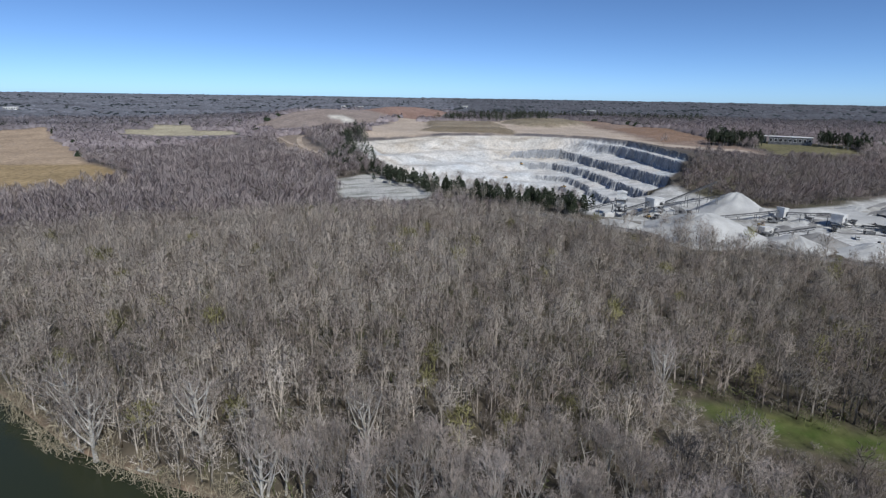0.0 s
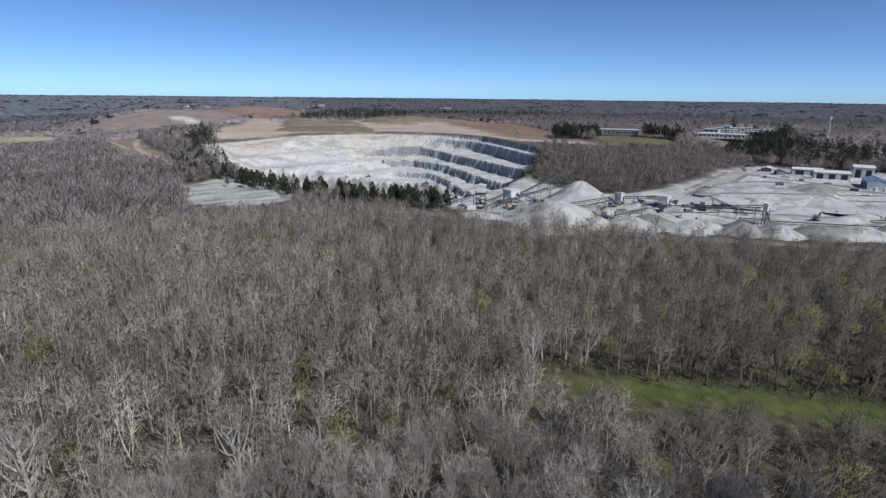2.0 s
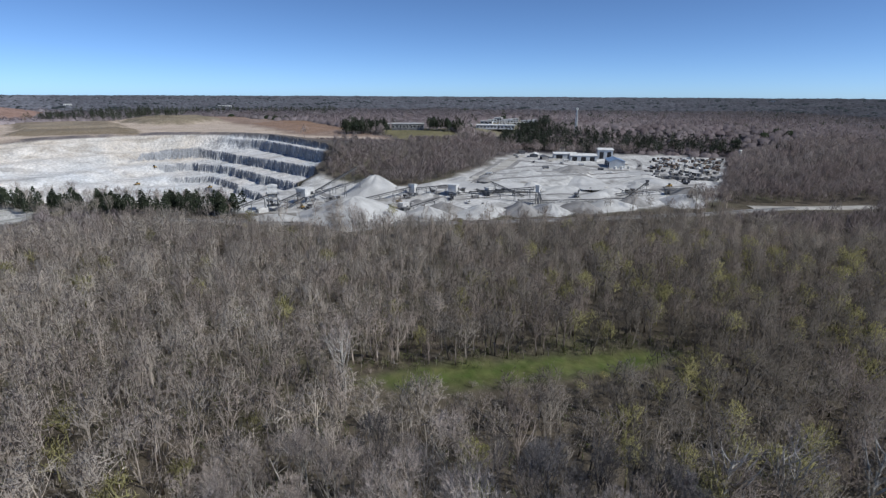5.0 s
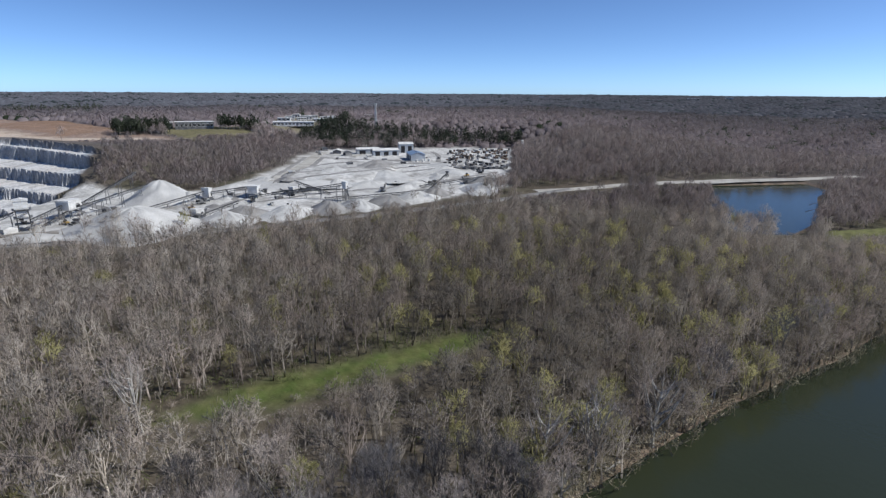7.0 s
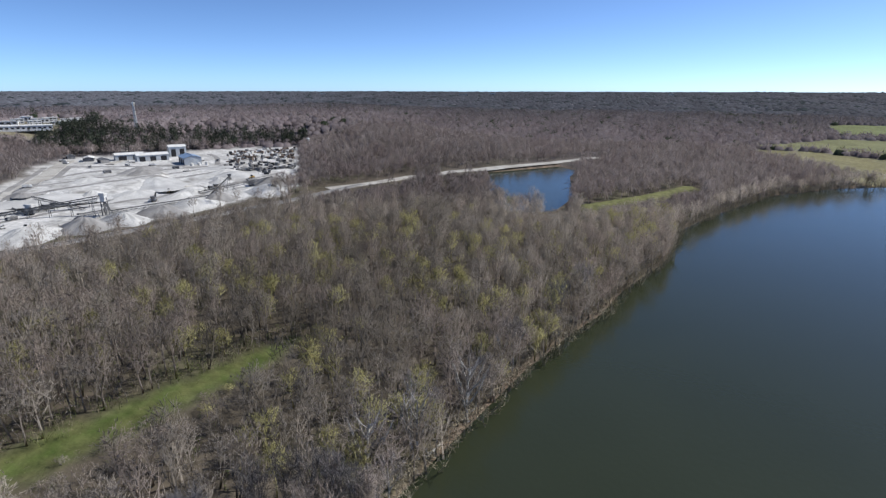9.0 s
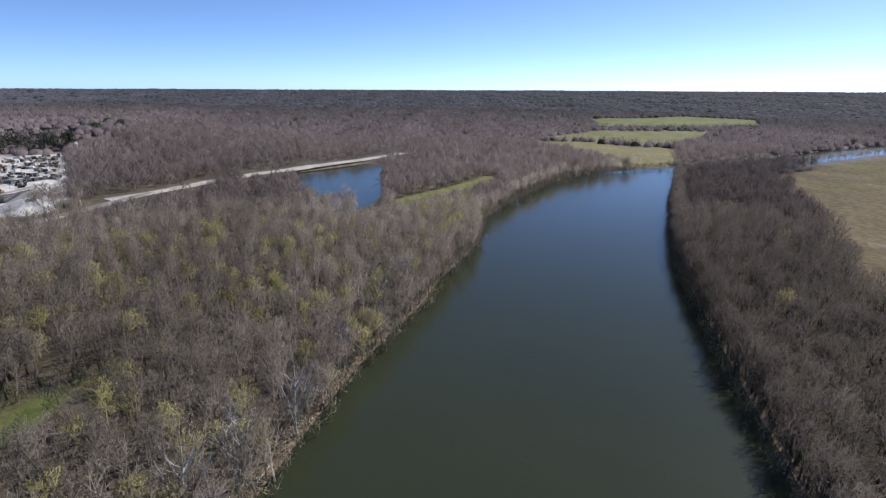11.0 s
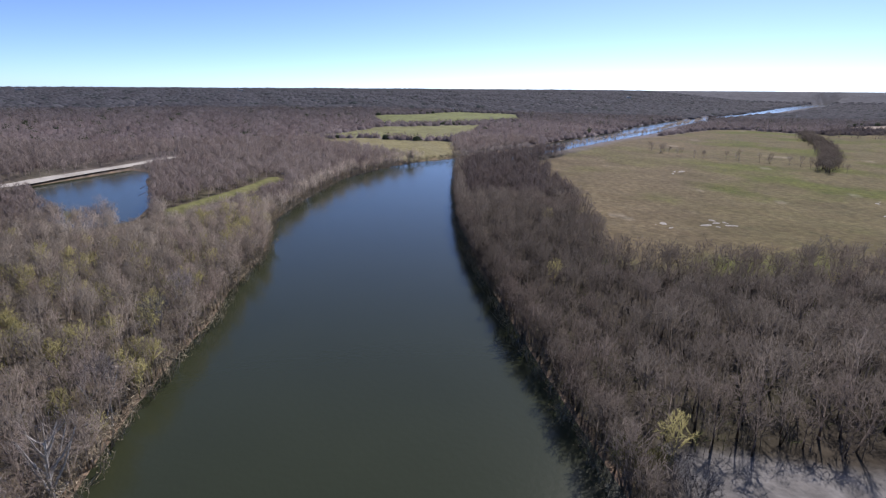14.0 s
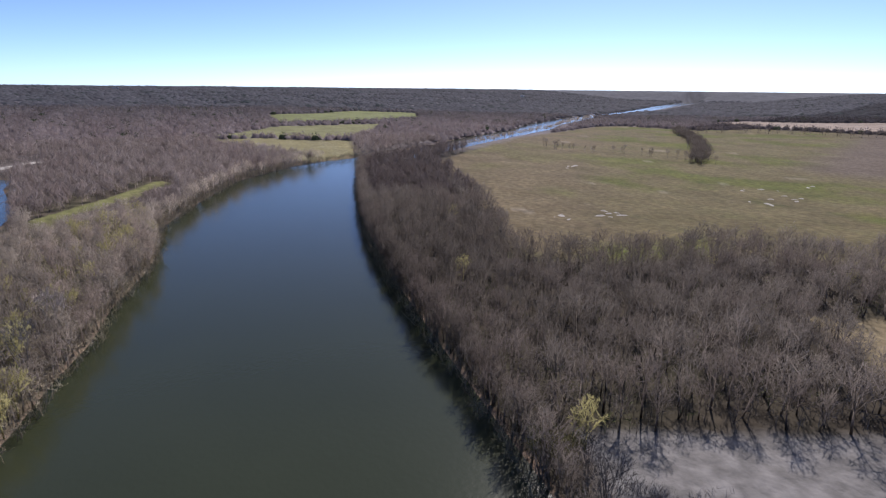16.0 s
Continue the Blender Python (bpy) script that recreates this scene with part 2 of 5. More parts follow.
BARE_EAST = [(335, 1115), (455, 1270), (452, 1077), (426, 870), (380, 850), (330, 840)]
STRIPPED_WEST = [(-440, 1190), (-400, 1330), (-320, 1480), (-190, 1540), (-105, 1390), (-140, 1230), (-190, 1150), (-280, 1110), (-370, 1130)]
RED_HILL = [(-300, 1570), (-230, 1720), (-60, 1740), (20, 1600), (-10, 1440), (-120, 1410), (-200, 1500)]
TRACK_BARE = [(-290, 935), (-240, 935), (-205, 830), (-150, 745), (-166, 722), (-228, 790), (-262, 850)]
WHITE_SCAR = [(-272, 1292), (-240, 1296), (-218, 1260), (-186, 1196), (-206, 1186), (-235, 1225), (-260, 1260)]
GRASSY_GAP = [(88, -232), (70, -222), (48, -196), (20, -215), (10, -260), (60, -255)]
LAWN = [(425, 690), (470, 702), (560, 738), (572, 775), (525, 850), (470, 850), (445, 780)]
HAMLET = [(608, 770), (655, 728), (715, 740), (905, 855), (880, 950), (760, 930)]
POND_ROAD = [(490, 228), (525, 200), (577, 172), (617, 140), (652, 108), (700, 60), (735, 22), (803, -36), (860, -112)]
RIM_TRACK = [(245, 880), (300, 830), (335, 770), (372, 735), (402, 703), (430, 700)]
RAIL = [(60, 470), (122, 411), (166, 374), (210, 345), (244, 325), (282, 305), (345, 272), (430, 235), (520, 205)]
OPEN_EDGE = [(-60, 606), (60, 470), (122, 411), (166, 374), (210, 345), (244, 325), (282, 305), (345, 272), (420, 240)]
LEVEE = [(448, -12), (500, -62), (556, -107)]


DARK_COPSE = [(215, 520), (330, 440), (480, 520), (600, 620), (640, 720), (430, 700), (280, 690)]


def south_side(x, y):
    """1 on the river's south bank, whose colours are darkened like backlit shade."""
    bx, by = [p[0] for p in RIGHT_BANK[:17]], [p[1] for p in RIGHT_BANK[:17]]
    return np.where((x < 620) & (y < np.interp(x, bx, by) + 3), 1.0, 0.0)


def dome(x, y, cx, cy, rx, ry):
    """1 at the middle of a rounded hill, 0 at its foot."""
    return 1 - smooth(0.0, 1.0, np.hypot((x - cx) / rx, (y - cy) / ry))


def land(x, y):
    """Height of the ground and its distance to the river."""
    d = np.hypot(x, y)
    yaw = np.degrees(np.arctan2(-x, y))
    river = signed(x, y, RIVER)
    pond = signed(x, y, POND)
    shore = np.minimum(river, pond)
    north = smooth(-88, -66, yaw) * (1 - smooth(8, 30, yaw))
    z = 3.2 + 0.9 * rolling(x, y, 90)
    z = z + 37 * north * smooth(600, 980, d) + 5 * north * rolling(x, y, 420) * smooth(900, 1300, d)
    valley = smooth(150, 1100, river)
    z = z + valley * 16 * (1 - north) * smooth(700, 1700, d) * (1 + 0.5 * rolling(x, y, 600))
    far = np.maximum(valley * smooth(1500, 4650, d), smooth(4150, 4700, d))
    z = z + (77 - z) * far + 3.5 * rolling(x, y, 700) * smooth(1500, 2500, d) * valley
    yard = signed(x, y, YARD)
    z = z + (4.5 + 0.7 * rolling(x, y, 45) * smooth(0, 20, -yard) - z) * (1 - smooth(0, 130, yard))
    z = z + 24 * dome(x, y, -300, 1390, 260, 250) + 24 * dome(x, y, -130, 1610, 250, 210)
    for heap, tall_ in ((MOUND, 5.0), (MOUND_BACK, 6.0), (MOUND_EAST, 7.0)):
        z = z + tall_ * (1 - smooth(-22, 4, signed(x, y, heap)))
    z = z + np.maximum(36 - z, 0) * (1 - smooth(0, 115, signed(x, y, RIDGE)))
    z = z + 6.5 * (1 - smooth(-10, 7, signed(x, y, PLATEAU) + 2 * rolling(x, y, 40)))
    lv = edge(x, y, LEVEE, False)
    z = z + 4.5 * (1 - smooth(2, 15, lv))
    z = np.where(shore < 14, z * smooth(-1, 14, shore) + (-3.0) * (1 - smooth(-9, 3.5, shore)), z)
    return z, shore


def quarry(x, y):
    """Height of the pit's own ground, which meets the land round it."""
    z, shore = land(x, y)
    jag = 5.0 * rolling(x, y, 83) + 2.6 * rolling(x, y, 31) + 2.2 * np.abs(rolling(y, x, 17)) * (0.4 + rolling(x, y, 70)) + 1.2 * rolling(x, y, 9)
    ground_ = 40.0 + 0.35 * rolling(x, y, 19) - 9 * (1 - smooth(-130, 20, x)) * smooth(-120, 40, y - 860)
    for k, (drop, line) in enumerate(BENCHES):
        d = signed(x, y, line) + jag * (0.6 + 0.15 * k)
        if k == 0:
            u = d
        start = (205, 205, 70, 90, 90, 100)[k]
        soft = 1.5 + 12 * (1 - smooth(start, start + 60, x + 14 * rolling(x, y, 90)))
        ground_ = ground_ - drop * (0.86 * (1 - smooth(-soft, soft, d)) + 0.14 * (1 - smooth(-34, -2, d)))
    keep = smooth(-3 - 25 * smooth(140, 200, x) * (1 - smooth(600, 650, y)), 9 + 30 * smooth(575, 640, y), signed(x, y, PIT))
    return ground_ * (1 - keep) + z * keep, u, keep


def tinted(ob_mesh, cols):
    a = ob_mesh.color_attributes.new("tint", "FLOAT_COLOR", "POINT")
    a.data.foreach_set("color", np.column_stack([cols, np.ones(len(cols))]).astype(np.float32).ravel())


def mesh_of(name, verts, faces, mats, cols=None, index=None, shade=False):
    me = bpy.data.meshes.new(name)
    verts = np.asarray(verts, np.float32)
    faces = np.asarray(faces, np.int32)
    k = faces.shape[1]
    me.vertices.add(len(verts))
    me.vertices.foreach_set("co", verts.ravel())
    me.loops.add(faces.size)
    me.loops.foreach_set("vertex_index", faces.ravel())
    me.polygons.add(len(faces))
    me.polygons.foreach_set("loop_start", np.arange(0, faces.size, k, dtype=np.int32))
    me.update(calc_edges=True)
    for m in mats:
        me.materials.append(m)
    if index is not None:
        me.polygons.foreach_set("material_index", np.asarray(index, np.int32))
    me.polygons.foreach_set("use_smooth", np.full(len(faces), shade))
    if cols is not None:
        tinted(me, cols)
    return me


LITTER, OLIVE = np.array((0.10, 0.083, 0.062)), np.array((0.08, 0.09, 0.038))


def ground_colour(x, y, z, shore):
    c = np.zeros((len(x), 3)) + LITTER
    mixv = smooth(-0.2, 0.6, rolling(x, y, 140))[:, None] * 0.35
    c = c * (1 - mixv) + OLIVE * mixv
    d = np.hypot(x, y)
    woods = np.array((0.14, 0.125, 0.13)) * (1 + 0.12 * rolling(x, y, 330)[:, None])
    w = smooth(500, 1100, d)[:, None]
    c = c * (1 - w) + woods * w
    # Bluish tone growing with distance imitates haze
    haze_share = smooth(1500, 3200, d)[:, None]
    c = c * (1 - haze_share) + np.array((0.085, 0.088, 0.10)) * (1 + 0.12 * rolling(x, y, 500)[:, None]) * haze_share

    def lay(poly, colour, soft=5, rough=0, size=60):
        s = signed(x, y, poly) + rough * rolling(x, y, size)
        a = (1 - smooth(-soft, soft, s))[:, None]
        return c * (1 - a) + np.asarray(colour) * a

    fs = np.array((0.17, 0.134, 0.076)) + np.array((0.03, 0.012, 0.012)) * rolling(x, y, 31)[:, None] \
        - np.array((0.04, 0.002, 0.04)) * smooth(-0.05, 0.4, rolling(x, y, 250) + 0.2 * rolling(x, y, 40))[:, None]
    back = smooth(560, 640, np.hypot(x - 150, y + 100))[:, None] * smooth(-20, 60, 250 - x + (-700 - y) * 0.15)[:, None]
    fs = fs * (1 - back) + np.array((0.165, 0.122, 0.105)) * back
    rough_ = smooth(-20, 70, 0.83 * x + 0.55 * y + 40 * rolling(x, y, 120) + 25 * rolling(x, y, 37))[:, None] * (1 - back)
    fs = fs * (1 - 0.5 * rough_) + np.array((0.2, 0.142, 0.105)) * (1 + 0.2 * rolling(x, y, 26)[:, None]) * 0.5 * rough_
    # South-bank litter darkened to imitate backlit shade
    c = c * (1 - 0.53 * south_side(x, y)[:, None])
    c = lay(FIELD_SOUTH, fs * np.array((0.66, 0.7, 0.62)), 8, 6)
    bare = smooth(0.6, 0.75, rolling(x, y, 75))[:, None] * inside(x, y, FIELD_SOUTH)[:, None]
    c = c * (1 - 0.3 * bare) + np.array((0.36, 0.32, 0.26)) * 0.3 * bare
    c = lay(FIELD_FAR, np.array((0.26, 0.21, 0.17)) + 0.05 * rolling(x, y, 90)[:, None], 8, 8)
    row = smooth(-10, 10, (y - 722) - 0.136 * (x + 535) + 7 * rolling(x, y, 80))[:, None]
    front = (1 - smooth(14, 34, edge(x, y, FIELD_WEST[6:], False) + 8 * rolling(x, y, 60)))[:, None]
    west = np.array((0.32, 0.235, 0.13)) * (1 - row) + np.array((0.38, 0.285, 0.2)) * row
    c = lay(FIELD_WEST, (west * (1 - front) + np.array((0.4, 0.33, 0.25)) * front) * (1 + 0.1 * rolling(x, y, 45)[:, None]), 9, 6)
    c = lay(FIELD_NORTHWEST, (0.42, 0.37, 0.26), 9)
    c = lay(MEADOW, np.array((0.19, 0.172, 0.09)) + 0.03 * rolling(x, y, 60)[:, None], 6, 4)
    c = lay(MEADOW_BACK, (0.165, 0.165, 0.08), 8, 6)
    c = lay(MEADOW_HILL, np.array((0.15, 0.165, 0.07)), 14, 12)
    c = lay(GREEN_STRIP, np.array((0.092, 0.108, 0.036)) + np.array((0.04, 0.022, 0.018)) * rolling(x, y, 14)[:, None], 5, 3, 22)
    c = lay(CLEARING, np.array((0.47, 0.455, 0.43)) - np.array((0.2, 0.185, 0.19)) * smooth(0.0, 0.4, rolling(x * 0.35 + y * 0.2, y - 0.4 * x, 26))[:, None], 6, 5, 30)
    c = lay(SAND_FLAT, np.array((0.15, 0.145, 0.14)) + 0.03 * rolling(x, y, 14)[:, None], 3, 3, 20)
    c = lay(LAWN, (0.155, 0.14, 0.08), 8, 6)
    c = lay(HAMLET, (0.185, 0.165, 0.115), 8, 6)
    c = lay(GRASSY_GAP, (0.19, 0.155, 0.095), 6, 4, 20)
    c = lay(STRIPPED, np.array((0.46, 0.375, 0.30)) + np.array((-0.2, -0.185, -0.15)) * (smooth(290, 330, x + 20 * rolling(x, y, 45)) * smooth(12, 24, edge(x, y, RIM_TRACK, False) + 7 * rolling(x, y, 45)))[:, None] + 0.03 * rolling(x, y, 60)[:, None], 12, 14)
    for heap, tone in ((MOUND, (0.205, 0.165, 0.115)), (MOUND_BACK, (0.25, 0.205, 0.15)), (MOUND_EAST, (0.24, 0.2, 0.14)), (BARE_EAST, (0.25, 0.165, 0.115))):
        c = lay(heap, np.array(tone) + 0.03 * rolling(x, y, 30)[:, None], 5, 6)
    c = lay(STRIPPED_WEST, np.array((0.29, 0.235, 0.205)) + 0.03 * rolling(x, y, 70)[:, None], 14, 10)
    c = lay(RED_HILL, np.array((0.27, 0.18, 0.145)) + 0.03 * rolling(x, y, 80)[:, None], 14, 10)
    c = lay(WHITE_SCAR, np.array((0.56, 0.52, 0.46)) - 0.12 * smooth(0.1, 0.5, rolling(x, y, 30))[:, None], 6, 8, 30)
    c = lay(TRACK_BARE, np.array((0.25, 0.2, 0.16)) + 0.03 * rolling(x, y, 40)[:, None], 8, 8)
    c = lay(YARD, np.array((0.53, 0.517, 0.496)) - 0.15 * smooth(-0.2, 0.5, rolling(x, y, 55))[:, None] - 0.14 * smooth(0.2, 0.5, rolling(x * 0.4 + y, y * 0.4 - x * 0.15, 24))[:, None], 6, 6)
    lv = (1 - smooth(5, 12, edge(x, y, LEVEE, False) + 2 * rolling(x, y, 20)))[:, None]
    c = c * (1 - lv) + np.array((0.145, 0.147, 0.06)) * lv
    bank = ((1 - smooth(0.5, 4.4, shore + 2.4 * rolling(x, y, 25))) * (1 - smooth(900, 1300, d)))[:, None]
    c = c * (1 - bank) + np.array((0.24, 0.175, 0.125)) * bank
    return np.clip(c, 0.005, 1)


yaws = np.concatenate([np.arange(-186, 54, 0.4), np.arange(54, 174, 4.0)])
reach = 14 * 1.021 ** np.arange(0, 330)
reach = np.concatenate([[0.05, 7.0], reach[reach < 4860]])
Y, D = np.meshgrid(np.radians(yaws), reach)
gx, gy = (-D * np.sin(Y)).ravel(), (D * np.cos(Y)).ravel()
gz, gshore = land(gx, gy)
n_a, n_r = len(yaws), len(reach)
i0 = (np.arange(n_r - 1)[:, None] * n_a + np.arange(n_a)[None, :]).ravel()
i1 = (np.arange(n_r - 1)[:, None] * n_a + (np.arange(n_a)[None, :] + 1) % n_a).ravel()
quads = np.column_stack([i0, i0 + n_a, i1 + n_a, i1])
PITBOX = (-330, 400, 400, 1120)
hole = (gx > PITBOX[0] + 30) & (gx < PITBOX[1] - 30) & (gy > PITBOX[2] + 25) & (gy < PITBOX[3] - 25)
quads = quads[~hole[quads].all(axis=1)]
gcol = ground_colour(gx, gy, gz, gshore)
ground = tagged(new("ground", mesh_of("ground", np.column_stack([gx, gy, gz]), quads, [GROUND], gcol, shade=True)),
                "brown leaf litter, fields and soil of a river valley", "ground", kind="structure")

# the pit, a stepped bowl of pale stone
px, py = np.meshgrid(np.concatenate([np.arange(PITBOX[0], 60, 3.2), np.arange(60, 300, 1.6), np.arange(300, PITBOX[1] + 1, 3.2)]), np.arange(PITBOX[2], PITBOX[3] + 1, 2.2))
rim_fade = np.minimum.reduce([px - PITBOX[0], PITBOX[1] - px, py - PITBOX[2], PITBOX[3] - py]).ravel()
p_r, p_c = px.shape
px, py = px.ravel(), py.ravel()
pz, pq, pkeep = quarry(px, py)
lz, lsh = land(px, py)
pz = pz + (lz - pz) * (1 - smooth(0, 30, rim_fade)) + 0.05
pcol = ground_colour(px, py, pz, lsh)
stone = np.array((0.57, 0.555, 0.54)) + np.array((0.05, 0.015, -0.02)) * rolling(px, py, 120)[:, None] + 0.07 * rolling(px, py, 26)[:, None] - 0.13 * smooth(0.1, 0.5, rolling(px, py * 2.2, 90))[:, None]
warm = smooth(820, 905, py + 25 * rolling(px, py, 70)) * (1 - smooth(170, 230, px)) + 0.6 * (1 - smooth(-90, 20, px + 30 * rolling(px, py, 90)))
stone = stone - np.array((0.03, 0.055, 0.09)) * warm[:, None].clip(0, 1)
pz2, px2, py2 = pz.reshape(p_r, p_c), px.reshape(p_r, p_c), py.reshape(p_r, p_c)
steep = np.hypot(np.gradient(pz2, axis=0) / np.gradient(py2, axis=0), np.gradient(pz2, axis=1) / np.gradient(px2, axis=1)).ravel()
# Steep faces get bare-rock grey, darkened further to deepen the walls' shade
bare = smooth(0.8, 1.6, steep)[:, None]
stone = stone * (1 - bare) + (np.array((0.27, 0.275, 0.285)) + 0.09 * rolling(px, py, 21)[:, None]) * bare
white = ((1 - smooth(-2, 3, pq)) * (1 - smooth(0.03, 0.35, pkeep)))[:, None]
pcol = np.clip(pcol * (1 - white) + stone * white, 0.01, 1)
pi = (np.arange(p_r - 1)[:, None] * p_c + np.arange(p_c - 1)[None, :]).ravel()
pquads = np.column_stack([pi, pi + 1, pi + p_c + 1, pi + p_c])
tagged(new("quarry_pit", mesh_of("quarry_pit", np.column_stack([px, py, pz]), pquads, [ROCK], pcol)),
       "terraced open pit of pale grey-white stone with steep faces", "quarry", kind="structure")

w_yaw = np.radians(np.arange(-186, 174, 3.0))
w_out = np.concatenate([[0.05, 10, 30, 60], np.arange(100, 1000, 25), np.arange(1000, 4400, 60)])
WY, WD = np.meshgrid(w_yaw, w_out)
wx, wy = (-WD * np.sin(WY)).ravel(), (WD * np.cos(WY)).ravel()
w_n = len(w_yaw)
w0 = (np.arange(len(w_out) - 1)[:, None] * w_n + np.arange(w_n)[None, :]).ravel()
w1 = (np.arange(len(w_out) - 1)[:, None] * w_n + (np.arange(w_n)[None, :] + 1) % w_n).ravel()
wq = np.column_stack([w0, w0 + w_n, w1 + w_n, w1])
w_shore = np.minimum(signed(wx, wy, RIVER), signed(wx, wy, POND))
wq = wq[(w_shore[wq] < 0.06 * np.hypot(wx, wy)[wq] + 30).any(axis=1)]
used, back_to = np.unique(wq, return_inverse=True)
tagged(new("water", mesh_of("water", np.column_stack([wx[used], wy[used], np.zeros(len(used))]), back_to.reshape(-1, 4), [WATER])),
       "dark green-brown river and blue pond with faint ripples", "river", kind="structure")


# ---------------------------------------------------------------- trees
def tube(vs, fs, pts, radii, sides):
    base = len(vs)
    for i, (p, r) in enumerate(zip(pts, radii)):
        d = (pts[min(i + 1, len(pts) - 1)] - pts[max(i - 1, 0)])
        d = d / (np.linalg.norm(d) + 1e-9)
        u = np.cross(d, (0.31, 0.95, 0.05))
        u = u / np.linalg.norm(u)
        w = np.cross(d, u)
        for s in range(sides):
            a = 6.2832 * s / sides
            vs.append(p + r * (math.cos(a) * u + math.sin(a) * w))
    for i in range(len(pts) - 1):
        for s in range(sides):
            a, b = base + i * sides + s, base + i * sides + (s + 1) % sides
            fs.append((a, b, b + sides))
            fs.append((a, b + sides, a + sides))


def blade(vs, fs, p, q, width, rng):
    d = q - p
    u = np.cross(d, rng.normal(size=3))
    u = u / (np.linalg.norm(u) + 1e-9) * width / 2
    k = len(vs)
    vs.extend((p - u, p + u, q))
    fs.append((k, k + 1, k + 2))


def bare_tree(seed, tall, wide, limbs, subs, twigs, width, sides=5, limb_sides=3, low=0.30, stems=1, thick=1.0):
    """Trunk and crown (verts, faces) of a leafless tree at the origin: limbs that fork up into a domed shell of twigs."""
    rng = np.random.RandomState(seed)
    tv, tf, cv, cf = [], [], [], []
    r0 = tall * 0.0135 * thick
    mid = np.array((0, 0, tall * 0.58))
    size = np.array((wide, wide, tall * 0.41))
    lean = rng.normal(size=2) * 0.02 * tall
    for k in range(stems):
        tip = np.array((lean[0], lean[1], tall * 0.66)) + (rng.normal(size=3) * (wide * 0.35, wide * 0.35, 0.5) if stems > 1 else 0)
        foot = rng.normal(size=3) * (0.5, 0.5, 0) * (stems > 1)
        bend = rng.normal(size=3) * 0.012 * tall
        steps = (0, 0.06, 0.35, 0.7, 1.0) if sides > 4 else (0, 0.5, 1.0)
        pts = [foot * (1 - s) + tip * s + bend * math.sin(3.14 * s) for s in steps]
        tube(tv, tf, pts, [r0 * (1.45 - 0.5 * min(s * 14, 1)) * (1 - 0.72 * s) / stems ** 0.4 + 0.02 for s in steps], sides)
        for i in range(limbs // stems):
            s = low + (1.0 - low) * (i + rng.rand()) / (limbs // stems)
            a = i * 2.4 + rng.rand() * 0.9 + k
            up = 0.0 + 1.25 * s + 0.35 * rng.normal()
            way = np.array((math.cos(a), math.sin(a), up))
            way = way / np.linalg.norm(way)
            p0 = foot * (1 - s) + tip * s + bend * math.sin(3.14 * s)
            p2 = mid + way * size * (0.55 + 0.2 * rng.rand())
            p1 = (p0 + p2) / 2 + (0, 0, -0.1 * np.linalg.norm(p2 - p0))
            if limb_sides:
                rr = r0 * 0.45 * (1.25 - 0.6 * s) / stems ** 0.3
                tube(tv, tf, [p0, p1, p2], [rr, rr * 0.65, rr * 0.25], limb_sides)
            else:
                blade(cv, cf, p0, p2, r0 * 0.55, rng)
            for j in range(subs):
                v = 0.3 + 0.7 * (j + rng.rand()) / subs
                b0 = p0 * (1 - v) ** 2 + 2 * v * (1 - v) * p1 + p2 * v * v
                w2 = way + rng.normal(size=3) * (0.8, 0.8, 0.6) + (0, 0, 0.42)
                w2 = w2 / np.linalg.norm(w2)
                b1 = mid + w2 * size * (0.84 + 0.16 * rng.rand())
                gap = np.linalg.norm(b1 - b0)
                b1 = b0 + (b1 - b0) * min(1.0, 0.38 * tall / gap)
                blade(cv, cf, b0, b1, width * 1.25, rng)
                for _ in range(twigs):
                    w = 0.35 + 0.65 * rng.rand()
                    c0 = b0 * (1 - w) + b1 * w
                    out = (c0 - mid) / size
                    e = rng.normal(size=3) * 0.75 + out / (np.linalg.norm(out) + 0.2) + (0, 0, 0.7)
                    e = e / np.linalg.norm(e)
                    blade(cv, cf, c0, c0 + e * tall * (0.04 + 0.04 * rng.rand()), width, rng)
    return (np.array(tv), np.array(tf)), (np.array(cv), np.array(cf))


